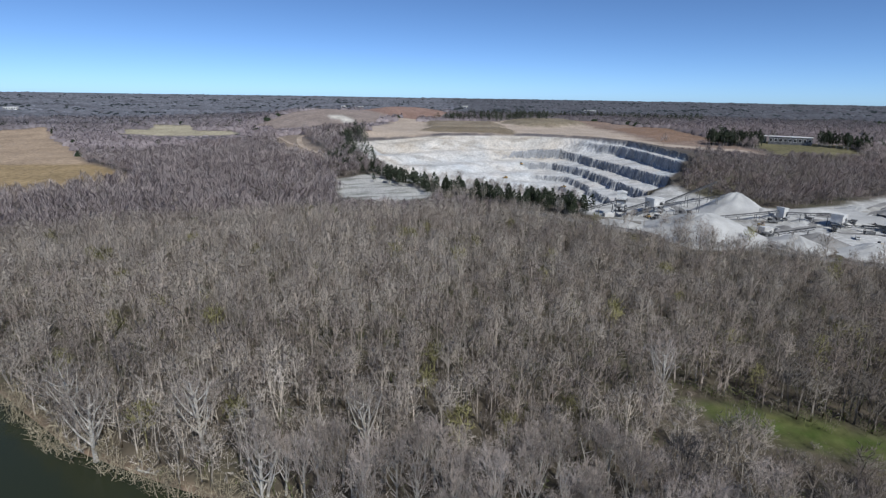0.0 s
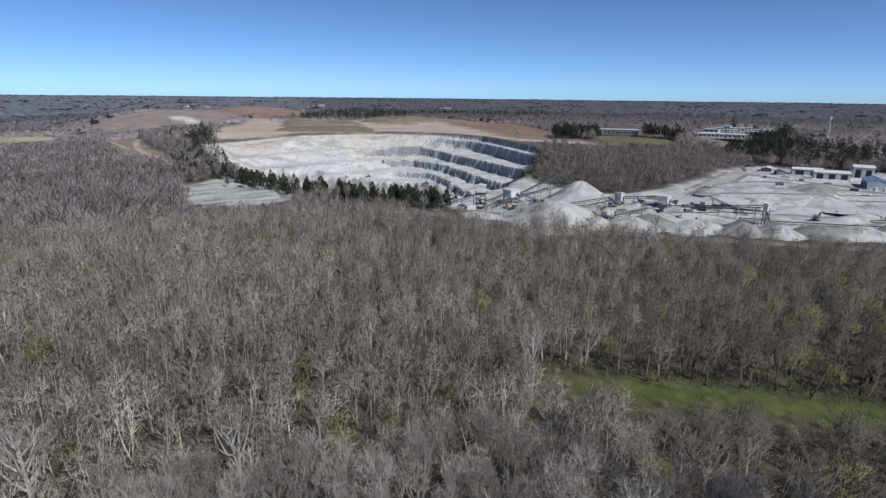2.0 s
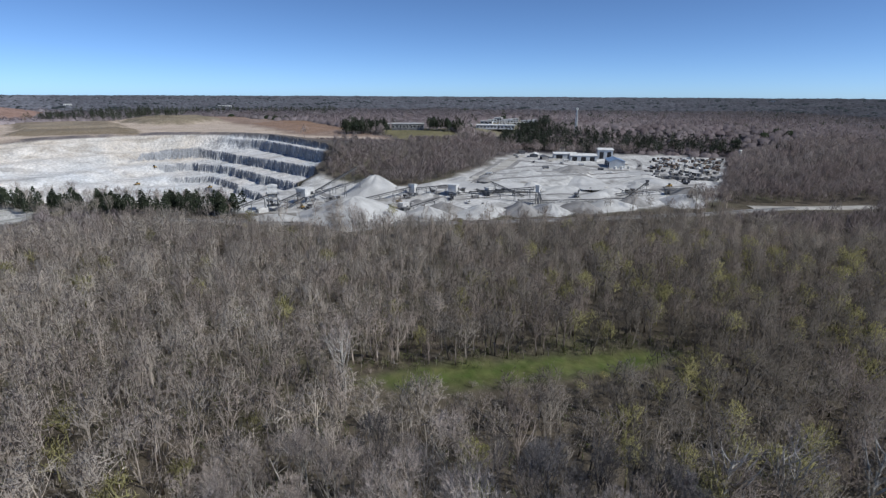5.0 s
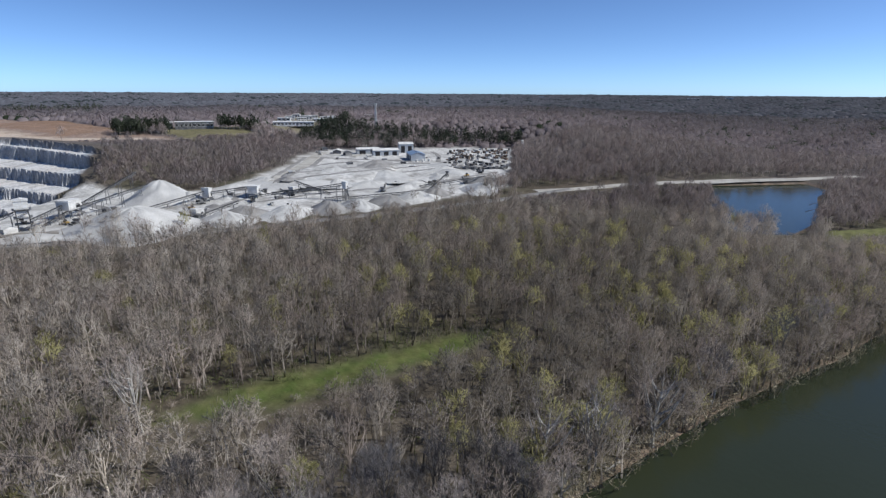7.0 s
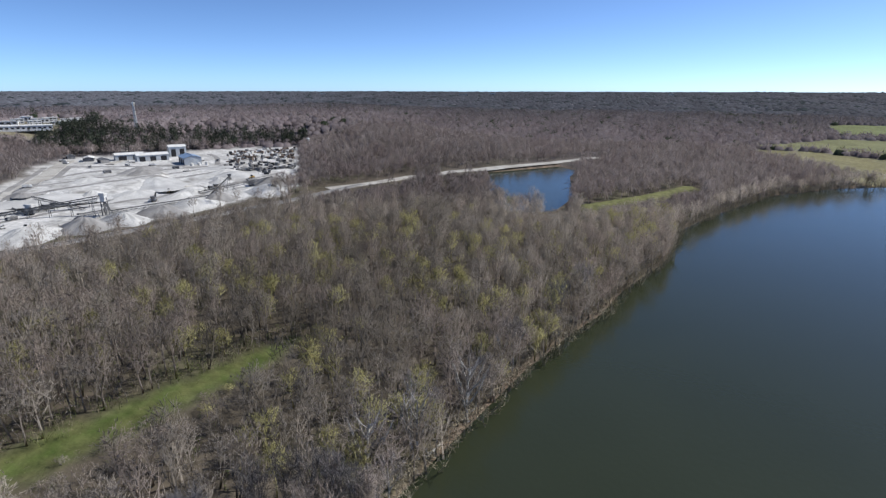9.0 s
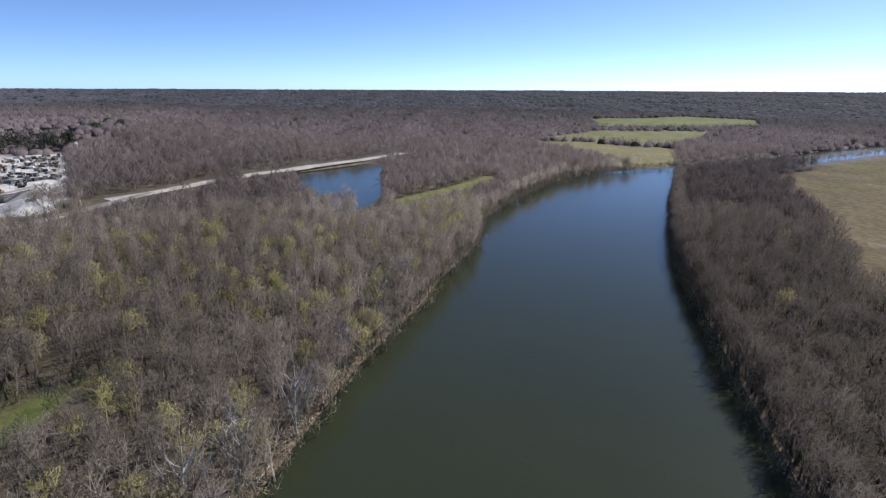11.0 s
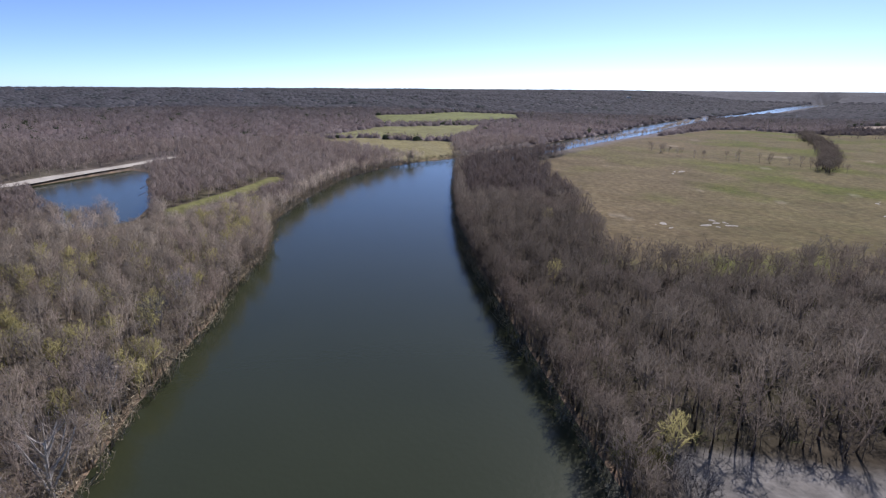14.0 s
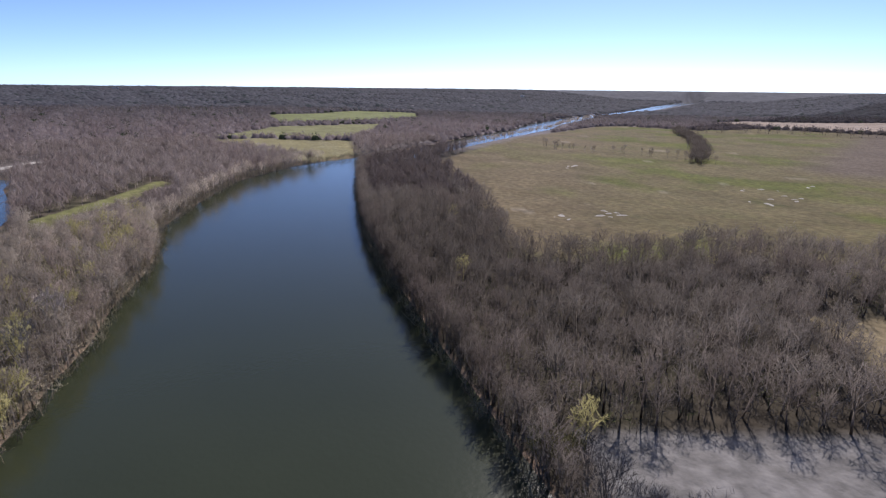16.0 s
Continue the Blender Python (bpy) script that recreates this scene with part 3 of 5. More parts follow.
def clump_tree(seed, tall, wide, clumps, sprays, spray_wide, spray_long, core=0.5, flat=0.6):
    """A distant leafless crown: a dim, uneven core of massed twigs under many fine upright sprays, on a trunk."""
    rng = np.random.RandomState(seed)
    vs, fs, pale = [], [], []
    for i in range(clumps):
        a = 2.4 * i + rng.rand()
        r = wide * 0.42 * rng.uniform(0.7, 1.1) * (clumps > 1)
        mid = np.array((r * math.cos(a), r * math.sin(a), tall * flat * 0.5))
        size = np.array((1, 1, 0)) * wide * (0.7 if clumps > 1 else 1.0) * rng.uniform(0.85, 1.1) + (0, 0, tall * flat * rng.uniform(0.45, 0.6))
        k = len(vs)
        vs.append(mid + size * (rng.normal() * 0.2, rng.normal() * 0.2, rng.uniform(0.85, 1.05)))
        for ring, h in ((0.62, 0.6), (1.0, -0.85)):
            for j in range(5):
                b = 1.2566 * (j + 0.5 * (h < 0)) + rng.normal() * 0.2
                vs.append(mid + size * (ring * math.cos(b) * rng.uniform(0.75, 1.2), ring * math.sin(b) * rng.uniform(0.75, 1.2), h * rng.uniform(0.7, 1.15)))
        for j in range(5):
            p, q = k + 1 + j, k + 1 + (j + 1) % 5
            fs += [(k, p, q), (p, p + 5, q), (q, p + 5, q + 5)]
        pale += [core * rng.uniform(0.9, 1.1)] * 11
    top = len(vs)
    for i in range(sprays):
        a, r = rng.uniform(0, 6.283), math.sqrt(rng.rand())
        out = np.array((math.cos(a), math.sin(a), 0)) * r
        top_ = out * wide * 0.95 + np.array((0, 0, tall * (1.0 - 0.45 * r * r) * rng.uniform(0.85, 1.0)))
        d = out * 0.8 + np.array((rng.normal() * 0.45, rng.normal() * 0.45, 1.0))
        blade(vs, fs, top_ - d * spray_long * rng.uniform(0.7, 1.2), top_, spray_wide, rng)
    blade(vs, fs, np.array((-0.2, 0, 0.0)), np.array((0.3, 0.1, tall * 0.8)), 0.45, rng)
    pale += list(np.repeat(rng.uniform(0.7, 1.15, (len(vs) - top) // 3), 3))
    return np.array(vs), np.array(fs), np.array(pale)


def treetop(seed, tall, wide):
    """A far treetop: an uneven five-sided cap down to the ground."""
    rng = np.random.RandomState(seed)
    vs = [np.array((rng.normal() * 2, rng.normal() * 2, tall * rng.uniform(0.8, 1.1)))]
    for j in range(5):
        b, r = 1.2566 * j + rng.normal() * 0.2, wide * rng.uniform(0.8, 1.25)
        vs.append(np.array((r * math.cos(b), r * math.sin(b), -0.5)))
    return np.array(vs), np.array([(0, 1 + j, 1 + (j + 1) % 5) for j in range(5)]), np.ones(6)


def pine_shape(seed, tall, wide, rings, per, leaf):
    """Trunk and crown of a pine: whorls of drooping needle clumps."""
    rng = np.random.RandomState(seed)
    tv, tf, cv, cf = [], [], [], []
    tube(tv, tf, [np.array((0, 0, 0.0)), np.array((0.1, 0, tall * 0.5)), np.array((0, 0.1, tall * 0.97))], [tall * 0.014, tall * 0.01, 0.03], 5)
    for i in range(rings):
        s = i / (rings - 1)
        z = tall * (0.36 + 0.6 * s)
        reach_ = wide * (math.sin(3.14 * min(0.97, 0.22 + 0.78 * s)) ** 0.7) * (0.8 + 0.35 * rng.rand())
        for j in range(per):
            a = 6.283 * (j + rng.rand()) / per
            o = np.array((math.cos(a), math.sin(a), 0))
            mid = np.array((0, 0, z)) + o * reach_ * (0.45 + 0.55 * rng.rand()) + (0, 0, rng.normal() * 0.05 * tall)
            for _ in range(leaf):
                e = rng.normal(size=3) * (1, 1, 0.6) + o * 0.5 + (0, 0, 0.5)
                e = e / np.linalg.norm(e) * wide * 0.34
                blade(cv, cf, mid - e * 0.4 + rng.normal(size=3) * 0.16 * wide, mid + e, wide * 0.2, rng)
    return (np.array(tv), np.array(tf)), (np.array(cv), np.array(cf))


OPEN_GROUND = [(FIELD_SOUTH, 0), (FIELD_WEST, 0), (FIELD_NORTHWEST, 0), (MEADOW, -2), (MEADOW_BACK, -2), (MEADOW_HILL, -10), (GREEN_STRIP, -1),
               (CLEARING, -2), (SAND_FLAT, 0), (GRASSY_GAP, 0), (LAWN, 0), (HAMLET, 0), (YARD, 2), (PIT, 4), (STRIPPED, -6), (STRIPPED_WEST, -6), (RED_HILL, -6), (TRACK_BARE, 0), (BARE_EAST, 0), (FIELD_FAR, 0)]


def wooded(x, y):
    """Where trees stand: on dry land outside the open ground; also the ground's height."""
    z, shore = land(x, y)
    ok = shore > 1.5
    for poly, gap in OPEN_GROUND:
        ok &= signed(x, y, poly) > gap + 3 * rolling(x, y, 35)
    ok &= (edge(x, y, LEVEE, False) > 10) & (edge(x, y, POND_ROAD, False) > 16)
    ok &= ~((edge(x, y, RIGHT_BANK[18:23], False) < 40) & (x < np.interp(-y, [-p[1] for p in RIGHT_BANK[17:24]], [p[0] for p in RIGHT_BANK[17:24]])) & (y < -500))
    ok &= ~((edge(x, y, RIGHT_BANK[22:26], False) < 60) & (y < -2150) & (x < np.interp(-y, [-p[1] for p in RIGHT_BANK[21:]], [p[0] for p in RIGHT_BANK[21:]])))
    lone = np.sin(x * 12.9898 + y * 78.233) * 43758.5453
    ok &= (edge(x, y, OPEN_EDGE, False) > 36 + 10 * rolling(x, y, 60)) | (lone - np.floor(lone) < 0.14)
    ok &= edge(x, y, RAIL, False) > 6
    inpit = (x > PITBOX[0]) & (x < PITBOX[1]) & (y > PITBOX[2]) & (y < PITBOX[3])
    qz, q, keep = quarry(x[inpit], y[inpit])
    ok[inpit] &= keep >= 0.6
    z[inpit] = qz
    return ok, z


def scatter(near, far, gap, seed, lo=-185.0, hi=52.0):
    rng = np.random.RandomState(seed)
    k = int(far / gap) + 1
    a, b = np.meshgrid(np.arange(-k, k + 1), np.arange(-k, k + 1))
    x = (a.ravel() + rng.uniform(-0.46, 0.46, a.size)) * gap
    y = (b.ravel() + rng.uniform(-0.46, 0.46, a.size)) * gap
    d, yaw = np.hypot(x, y), np.degrees(np.arctan2(-x, y))
    yaw = np.where(yaw > 120, yaw - 360, yaw)
    m = (d >= near) & (d < far) & (yaw > lo) & (yaw < hi)
    x, y = x[m], y[m]
    ok, z = wooded(x, y)
    return x[ok], y[ok], z[ok]


SIGHT_LINES = [([(455, 18), (640, 4)], 80), ([(82, 153), (112, 134), (140, 124), (174, 108)], 24), ([(-95, 515), (-20, 520)], 100), ([(-262, 890), (-205, 815)], 200), ([(-240, 900), (-225, 850)], 200), ([(-700, 1195), (-410, 1085)], 180), (LEVEE, 80), (POND_ROAD[:3], 80), (POND_ROAD[3:8], 80), (RIM_TRACK[2:], 120), ([(-360, 1180), (-120, 1200)], 200), ([(448, 772), (545, 735)], 200), ([(630, 770), (690, 742)], 150), ([(760, 850), (890, 890)], 240)]


def stature(x, y, z):
    """1 for full-grown trees, less where they would hide the levee, roads or lawns from the camera."""
    d = np.hypot(x, y)
    best = np.ones(len(x))
    for line, span in SIGHT_LINES:
        foot = float(land(np.array([float(line[0][0])]), np.array([float(line[0][1])]))[0][0]) + (0 if span > 80 else -2.0)
        for s in np.arange(0, span, 12.0):
            near_line = edge(x + x / d * s, y + y / d * s, line, False) < 10
            best = np.where(near_line, np.minimum(best, (foot + s * (97 - foot) / d - z) / 19), best)
    return np.clip(best, 0.14, 1)


def joined(name, places, shapes, tints, label, seed, size=(0.75, 1.25), mat=WOODS, lift=0.75):
    """One object of many trees: every place takes one of the shapes, turned and scaled. Trunks are paler than twigs."""
    rng = np.random.RandomState(seed)
    x, y, z = places
    pick = rng.randint(0, len(shapes), len(x))
    vs, fs, cs, ns, base = [], [], [], [], 0
    grown = stature(x, y, z)
    for k, (v, f, pale) in enumerate(shapes):
        w = np.where(pick == k)[0]
        if not len(w):
            continue
        a, s = rng.uniform(0, 6.283, len(w)), rng.uniform(*size, len(w)) * (0.4 + 0.6 * grown[w])
        ca, sa = np.cos(a) * s, np.sin(a) * s
        X = v[None, :, 0] * ca[:, None] - v[None, :, 1] * sa[:, None] + x[w][:, None]
        Yy = v[None, :, 0] * sa[:, None] + v[None, :, 1] * ca[:, None] + y[w][:, None]
        Z = v[None, :, 2] * (s * grown[w] / (0.4 + 0.6 * grown[w]) * rng.uniform(0.85, 1.12, len(w)))[:, None] + z[w][:, None] - 0.15
        vs.append(np.stack([X, Yy, Z], -1).reshape(-1, 3))
        fs.append((f[None] + (np.arange(len(w)) * len(v))[:, None, None] + base).reshape(-1, 3))
        cs.append((tints[w][:, None, :] * pale[None, :, None]).reshape(-1, 3))
        tall = v[:, 2].max()
        o = (v - (0, 0, tall * 0.42)) / (v[:, 0].max(), v[:, 0].max(), tall * 0.5) + (0, 0, lift)
        o = o / (np.linalg.norm(o, axis=1)[:, None] + 1e-6)
        rc, rs = np.cos(a)[:, None], np.sin(a)[:, None]
        ns.append(np.stack([o[None, :, 0] * rc - o[None, :, 1] * rs, o[None, :, 0] * rs + o[None, :, 1] * rc, np.repeat(o[None, :, 2], len(w), 0)], -1).reshape(-1, 3))
        base += len(w) * len(v)
    me = mesh_of(name, np.concatenate(vs), np.concatenate(fs), [mat], np.concatenate(cs), shade=mat in (MASSED, CANOPY))
    # Normals bent upwards and outwards flatten the light on the crowns
    if mat in (MASSED, CANOPY):
        me.normals_split_custom_set_from_vertices(np.concatenate(ns).astype(np.float32))
    return tagged(new(name, me), label, "woodland", kind="stuff")


def both(pair, bark=1.05):
    (tv, tf), (cv, cf) = pair
    tall = cv[:, 2].max()
    n = np.cross(cv[cf[:, 1]] - cv[cf[:, 0]], cv[cf[:, 2]] - cv[cf[:, 0]])
    inward = ((cv[cf].mean(axis=1) - (0, 0, tall * 0.35)) * n).sum(axis=1) < 0
    cf = np.where(inward[:, None], cf[:, ::-1], cf)
    return np.concatenate([tv, cv]), np.concatenate([tf, cf + len(tv)]), np.concatenate([np.full(len(tv), bark), np.full(len(cv), 1.0)])


def budding(x, y, seed):
    """Which trees are in yellow-green bud: a few everywhere, more on the damp ground by the river."""
    damp = (1 - smooth(40, 190, np.hypot(x - 245, (y - 95) * 1.3))) * 0.22
    damp = np.maximum(damp, (1 - smooth(8, 60, edge(x, y, LEFT_BANK[7:18], False))) * 0.24 * (1 - south_side(x, y)))
    return np.random.RandomState(seed).rand(len(x)) < (0.025 + damp) * (1 - 0.85 * south_side(x, y))


def wood_tints(x, y, seed, even=0.0):
    """Grey to mauve-brown twigs in drifts, with sunlight and shade tinted in by bearing and bank."""
    rng = np.random.RandomState(seed)
    n = len(x)
    c = np.array((0.352, 0.314, 0.276)) * (1 + (1 - even) * rng.uniform(-0.24, 0.2, (n, 1))) * (1 + 0.16 * rolling(x, y, 75)[:, None])
    # Tint falls towards the east, imitating how the sun strikes the woods
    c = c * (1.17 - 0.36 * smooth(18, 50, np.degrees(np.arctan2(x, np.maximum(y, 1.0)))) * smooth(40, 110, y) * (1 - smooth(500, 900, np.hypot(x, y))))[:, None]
    red = smooth(-0.3, 0.7, rolling(x, y, 120) + (1 - even) * rng.normal(0, 0.4, n))[:, None]
    # Tint raised on the sunlit west, lowered by the eastern bank like shade
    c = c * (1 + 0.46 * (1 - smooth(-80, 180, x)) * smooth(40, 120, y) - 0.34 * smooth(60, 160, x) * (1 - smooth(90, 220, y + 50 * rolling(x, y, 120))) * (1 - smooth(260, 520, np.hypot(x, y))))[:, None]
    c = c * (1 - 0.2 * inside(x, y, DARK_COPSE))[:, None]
    # South bank darkened like backlit shade; near eastern woods dimmed as well
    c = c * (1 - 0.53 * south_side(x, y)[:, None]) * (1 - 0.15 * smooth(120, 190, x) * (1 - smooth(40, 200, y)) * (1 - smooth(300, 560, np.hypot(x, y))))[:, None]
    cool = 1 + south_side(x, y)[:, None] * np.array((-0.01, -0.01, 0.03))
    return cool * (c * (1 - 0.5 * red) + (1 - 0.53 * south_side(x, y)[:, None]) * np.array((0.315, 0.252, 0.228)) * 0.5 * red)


# ---------------------------------------------------------------- building blocks
def thing(name, at, label, category, group="", turn=0.0):
    ob = new(name)
    ob.matrix_world = pose(*at, 0, 0, turn)
    return tagged(ob, label, category, group)


def part(name, bm, mat, parent, label=""):
    me = bpy.data.meshes.new(name)
    bm.to_mesh(me)
    bm.free()
    me.materials.append(mat)
    ob = new(name, me)
    ob.parent = parent
    return tagged(ob, label)


def mesh_part(name, shape, mat, parent, label=""):
    ob = new(name, mesh_of(name, shape[0], shape[1], [mat]))
    ob.parent = parent
    return tagged(ob, label)


# ---------------------------------------------------------------- woods
def heights(x, y):
    """Height of the ground at many places."""
    z = land(x, y)[0]
    m = (x > PITBOX[0]) & (x < PITBOX[1]) & (y > PITBOX[2]) & (y < PITBOX[3])
    if m.any():
        z[m] = quarry(x[m], y[m])[0]
    return z


def height(x, y):
    """Height of the ground at one place."""
    return float(heights(np.array([float(x)]), np.array([float(y)]))[0])


def tree_kind(name, shape, bark, twig, label, group):
    ob = thing(name, (0, 0, -50), label, "tree", group)
    mesh_part("trunk", shape[0], bark, ob)
    mesh_part("crown", shape[1], twig, ob)
    return ob


NEAR_TREES = 128.0
grey_kinds = [tree_kind("bare_tree", bare_tree(100 + i, 17.5 + i % 3, 4.9, 13, 7, 15, 0.06, low=0.22, thick=1.15), BARK, TWIG,
                        "leafless grey-brown tree with fine upright twigs", "bare trees of the floodplain") for i in range(4)]
many_kinds = [tree_kind("bare_tree", bare_tree(120 + i, 17, 5.0, 12, 7, 15, 0.06, low=0.3, stems=3, thick=1.1), BARK, TWIG,
                        "leafless many-stemmed tree with a wide grey crown", "bare trees of the floodplain") for i in range(2)]
pale_kinds = [tree_kind("sycamore_tree", bare_tree(140 + i, 23, 8.2, 15, 6, 6, 0.08, low=0.2, limb_sides=5, stems=1 + i, thick=2.0), PALE_BARK, TWIG,
                        "leafless sycamore with pale whitish bark and limbs", "pale sycamores near the river") for i in range(2)]
bud_kinds = [tree_kind("budding_tree", bare_tree(160 + i, 13, 4.8, 13, 7, 18, 0.12, low=0.2), BARK, BUD,
                       "small tree with yellow-green spring buds", "budding trees among bare ones") for i in range(2)]
lx_, ly_, lz_ = scatter(40, NEAR_TREES, 6.5, 11)
pick_rng = np.random.RandomState(77)
SYCAMORES = [(-66, 130), (-43, 110), (-96, 129), (132, 48), (119, 57), (72, 158), (152, 38), (-20, 128), (-110, 142)]
spots = [(x, y, height(x, y), pale_kinds[i % 2], 1.12) for i, (x, y) in enumerate(SYCAMORES)]
spots += [(x, y, height(x, y), many_kinds[i % 2], 1.35) for i, (x, y) in enumerate([(181, 28), (222, 12), (246, 2)])]
for x, y, z in zip(lx_, ly_, lz_):
    if min(math.hypot(x - a, y - b) for a, b in SYCAMORES) < 4.5:
        continue
    r = pick_rng.rand()
    kinds = pale_kinds if r < 0.035 else bud_kinds if r < 0.09 else many_kinds if r < 0.32 else grey_kinds
    spots.append((x, y, z, kinds[pick_rng.randint(len(kinds))], pick_rng.uniform(0.75, 1.2)))
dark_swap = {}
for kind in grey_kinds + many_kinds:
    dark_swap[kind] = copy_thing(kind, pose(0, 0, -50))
    dark_swap[kind]["label"] = "leafless floodplain tree in dark tones that imitate shade"
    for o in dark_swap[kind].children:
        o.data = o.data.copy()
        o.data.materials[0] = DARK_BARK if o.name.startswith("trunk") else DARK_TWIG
# Dark copies imitate shaded trees: all of the south bank, some north-east
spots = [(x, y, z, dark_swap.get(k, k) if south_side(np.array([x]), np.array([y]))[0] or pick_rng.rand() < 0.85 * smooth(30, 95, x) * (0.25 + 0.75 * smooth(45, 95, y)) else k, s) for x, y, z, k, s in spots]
view_scales = stature(np.array([p[0] for p in spots]), np.array([p[1] for p in spots]), np.array([p[2] for p in spots]))
for (x, y, z, kind, s), view_scale in zip(spots, view_scales):
    s *= max(0.4, view_scale)
    ob = copy_thing(kind, pose(x, y, z - 0.15, pick_rng.uniform(-3, 3), pick_rng.uniform(-3, 3), pick_rng.uniform(0, 360)))
    ob.scale = (s, s, s * pick_rng.uniform(0.92, 1.1))
for kind in grey_kinds + many_kinds + pale_kinds + bud_kinds + list(dark_swap.values()):
    for o in (*kind.children, kind):
        bpy.data.objects.remove(o)

mid_shapes = [both(bare_tree(40 + i, 17.5, 5.3, 9, 6, 4, 0.15, sides=3, limb_sides=3 * (i == 5), low=0.2, stems=1 + 1 * (i % 3 == 2),
                             thick=1 + 0.15 * (i == 5)), 1.4 if i == 5 else 1.15 if i % 3 == 0 else 1.0) for i in range(8)]
low_shapes = [clump_tree(60 + i, 17 + i % 3, 5.6, 0, 60, 0.4, 4.4) for i in range(7)]
far_shapes = [clump_tree(80 + i, 14, 9.0, 1, 9, 1.1, 4.0, 0.9, 0.5) for i in range(5)]
speck_shapes = [treetop(85 + i, 6.5, 17.0) for i in range(6)]
bush_shapes = [both(bare_tree(90 + i, 5.0, 3.4, 4, 2, 3, 0.13, sides=3, limb_sides=0, low=0.1)) for i in range(4)]
mx_, my_, mz_ = scatter(NEAR_TREES, 430, 7.0, 11)
bud = budding(mx_, my_, 33)
bud_shapes = [both(bare_tree(50 + i, 14, 4.6, 9, 6, 6, 0.22, sides=3, limb_sides=0, low=0.2)) for i in range(3)]
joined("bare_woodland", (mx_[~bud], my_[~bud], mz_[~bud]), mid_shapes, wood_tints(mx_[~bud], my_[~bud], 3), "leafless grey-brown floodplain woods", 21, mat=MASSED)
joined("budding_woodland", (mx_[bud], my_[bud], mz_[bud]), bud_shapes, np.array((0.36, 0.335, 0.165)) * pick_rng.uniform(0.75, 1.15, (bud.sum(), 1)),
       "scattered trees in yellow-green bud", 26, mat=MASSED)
bank_pts = []
for bank, side in ((LEFT_BANK[3:21], 1), (RIGHT_BANK[4:17], -1)):
    for (ax, ay), (bx, by) in zip(bank, bank[1:]):
        L = math.hypot(bx - ax, by - ay)
        n = int(L / 1.25)
        for i in range(n):
            f, o = (i + pick_rng.rand()) / n, side * (pick_rng.uniform(-3.6, 4.5))
            bank_pts.append((ax + (bx - ax) * f - (by - ay) / L * o, ay + (by - ay) * f + (bx - ax) / L * o))
bank_pts = np.array(bank_pts)
tree_pts = []
for bank, side, gap in ((LEFT_BANK[7:20], 1, 6.5), (RIGHT_BANK[5:17], -1, 2.6)):
    for (ax, ay), (bx, by) in zip(bank, bank[1:]):
        L = math.hypot(bx - ax, by - ay)
        for i in range(int(L / gap)):
            f, o = (i + pick_rng.rand()) / int(L / gap), side * pick_rng.uniform(0.0, 5.0)
            tree_pts.append((ax + (bx - ax) * f - (by - ay) / L * o, ay + (by - ay) * f + (bx - ax) / L * o))
tree_pts = np.array(tree_pts)
tree_pts = tree_pts[signed(tree_pts[:, 0], tree_pts[:, 1], SAND_FLAT) > -2]
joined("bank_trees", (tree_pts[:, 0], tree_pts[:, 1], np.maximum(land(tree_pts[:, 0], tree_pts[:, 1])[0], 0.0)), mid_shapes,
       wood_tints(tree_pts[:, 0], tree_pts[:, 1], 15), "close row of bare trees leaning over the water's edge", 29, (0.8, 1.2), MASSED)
brush_shapes = [both(bare_tree(95 + i, 5.5, 3.4, 6, 3, 5, 0.10, sides=3, limb_sides=0, low=0.05, stems=2)) for i in range(4)]
ux_, uy_, uz_ = scatter(50, 330, 5.2, 31)
low_tint = wood_tints(ux_, uy_, 8) * 0.85
green = (np.random.RandomState(9).rand(len(ux_)) < 0.16)[:, None]
low_tint = np.where(green, np.array((0.13, 0.15, 0.055)), low_tint)
# Brush on the south bank darkened like the backlit trees
joined("bank_brush", (bank_pts[:, 0], bank_pts[:, 1], np.maximum(land(bank_pts[:, 0], bank_pts[:, 1])[0], -0.3)), brush_shapes,
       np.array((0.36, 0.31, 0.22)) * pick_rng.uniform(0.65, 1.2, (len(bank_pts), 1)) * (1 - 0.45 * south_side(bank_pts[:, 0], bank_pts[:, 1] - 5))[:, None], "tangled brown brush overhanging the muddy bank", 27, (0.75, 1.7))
joined("underwood", (ux_, uy_, uz_), bush_shapes, low_tint, "low twiggy brush under the bare trees", 25, (0.7, 1.5))
strip_rng = np.random.RandomState(37)
sx_, sy_ = strip_rng.uniform(66, 200, 2600), strip_rng.uniform(92, 172, 2600)
keep_ = (signed(sx_, sy_, GREEN_STRIP) < 10) & (strip_rng.rand(2600) < 0.25 + 0.75 * smooth(-7, 1, signed(sx_, sy_, GREEN_STRIP)))
sx_, sy_ = sx_[keep_], sy_[keep_]
joined("meadow_brush", (sx_, sy_, land(sx_, sy_)[0]), bush_shapes, np.where(strip_rng.rand(len(sx_), 1) < 0.55, np.array((0.12, 0.14, 0.05)), np.array((0.24, 0.21, 0.15))),
       "low olive and brown brush in the green glade", 38, (0.3, 0.95))
lx_, ly_, lz_ = scatter(430, 950, 8.4, 12)
lone = edge(lx_, ly_, OPEN_EDGE, False) < 44
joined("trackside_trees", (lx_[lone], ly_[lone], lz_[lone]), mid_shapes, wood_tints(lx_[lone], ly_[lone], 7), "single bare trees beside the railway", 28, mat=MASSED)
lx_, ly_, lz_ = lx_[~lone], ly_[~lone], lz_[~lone]
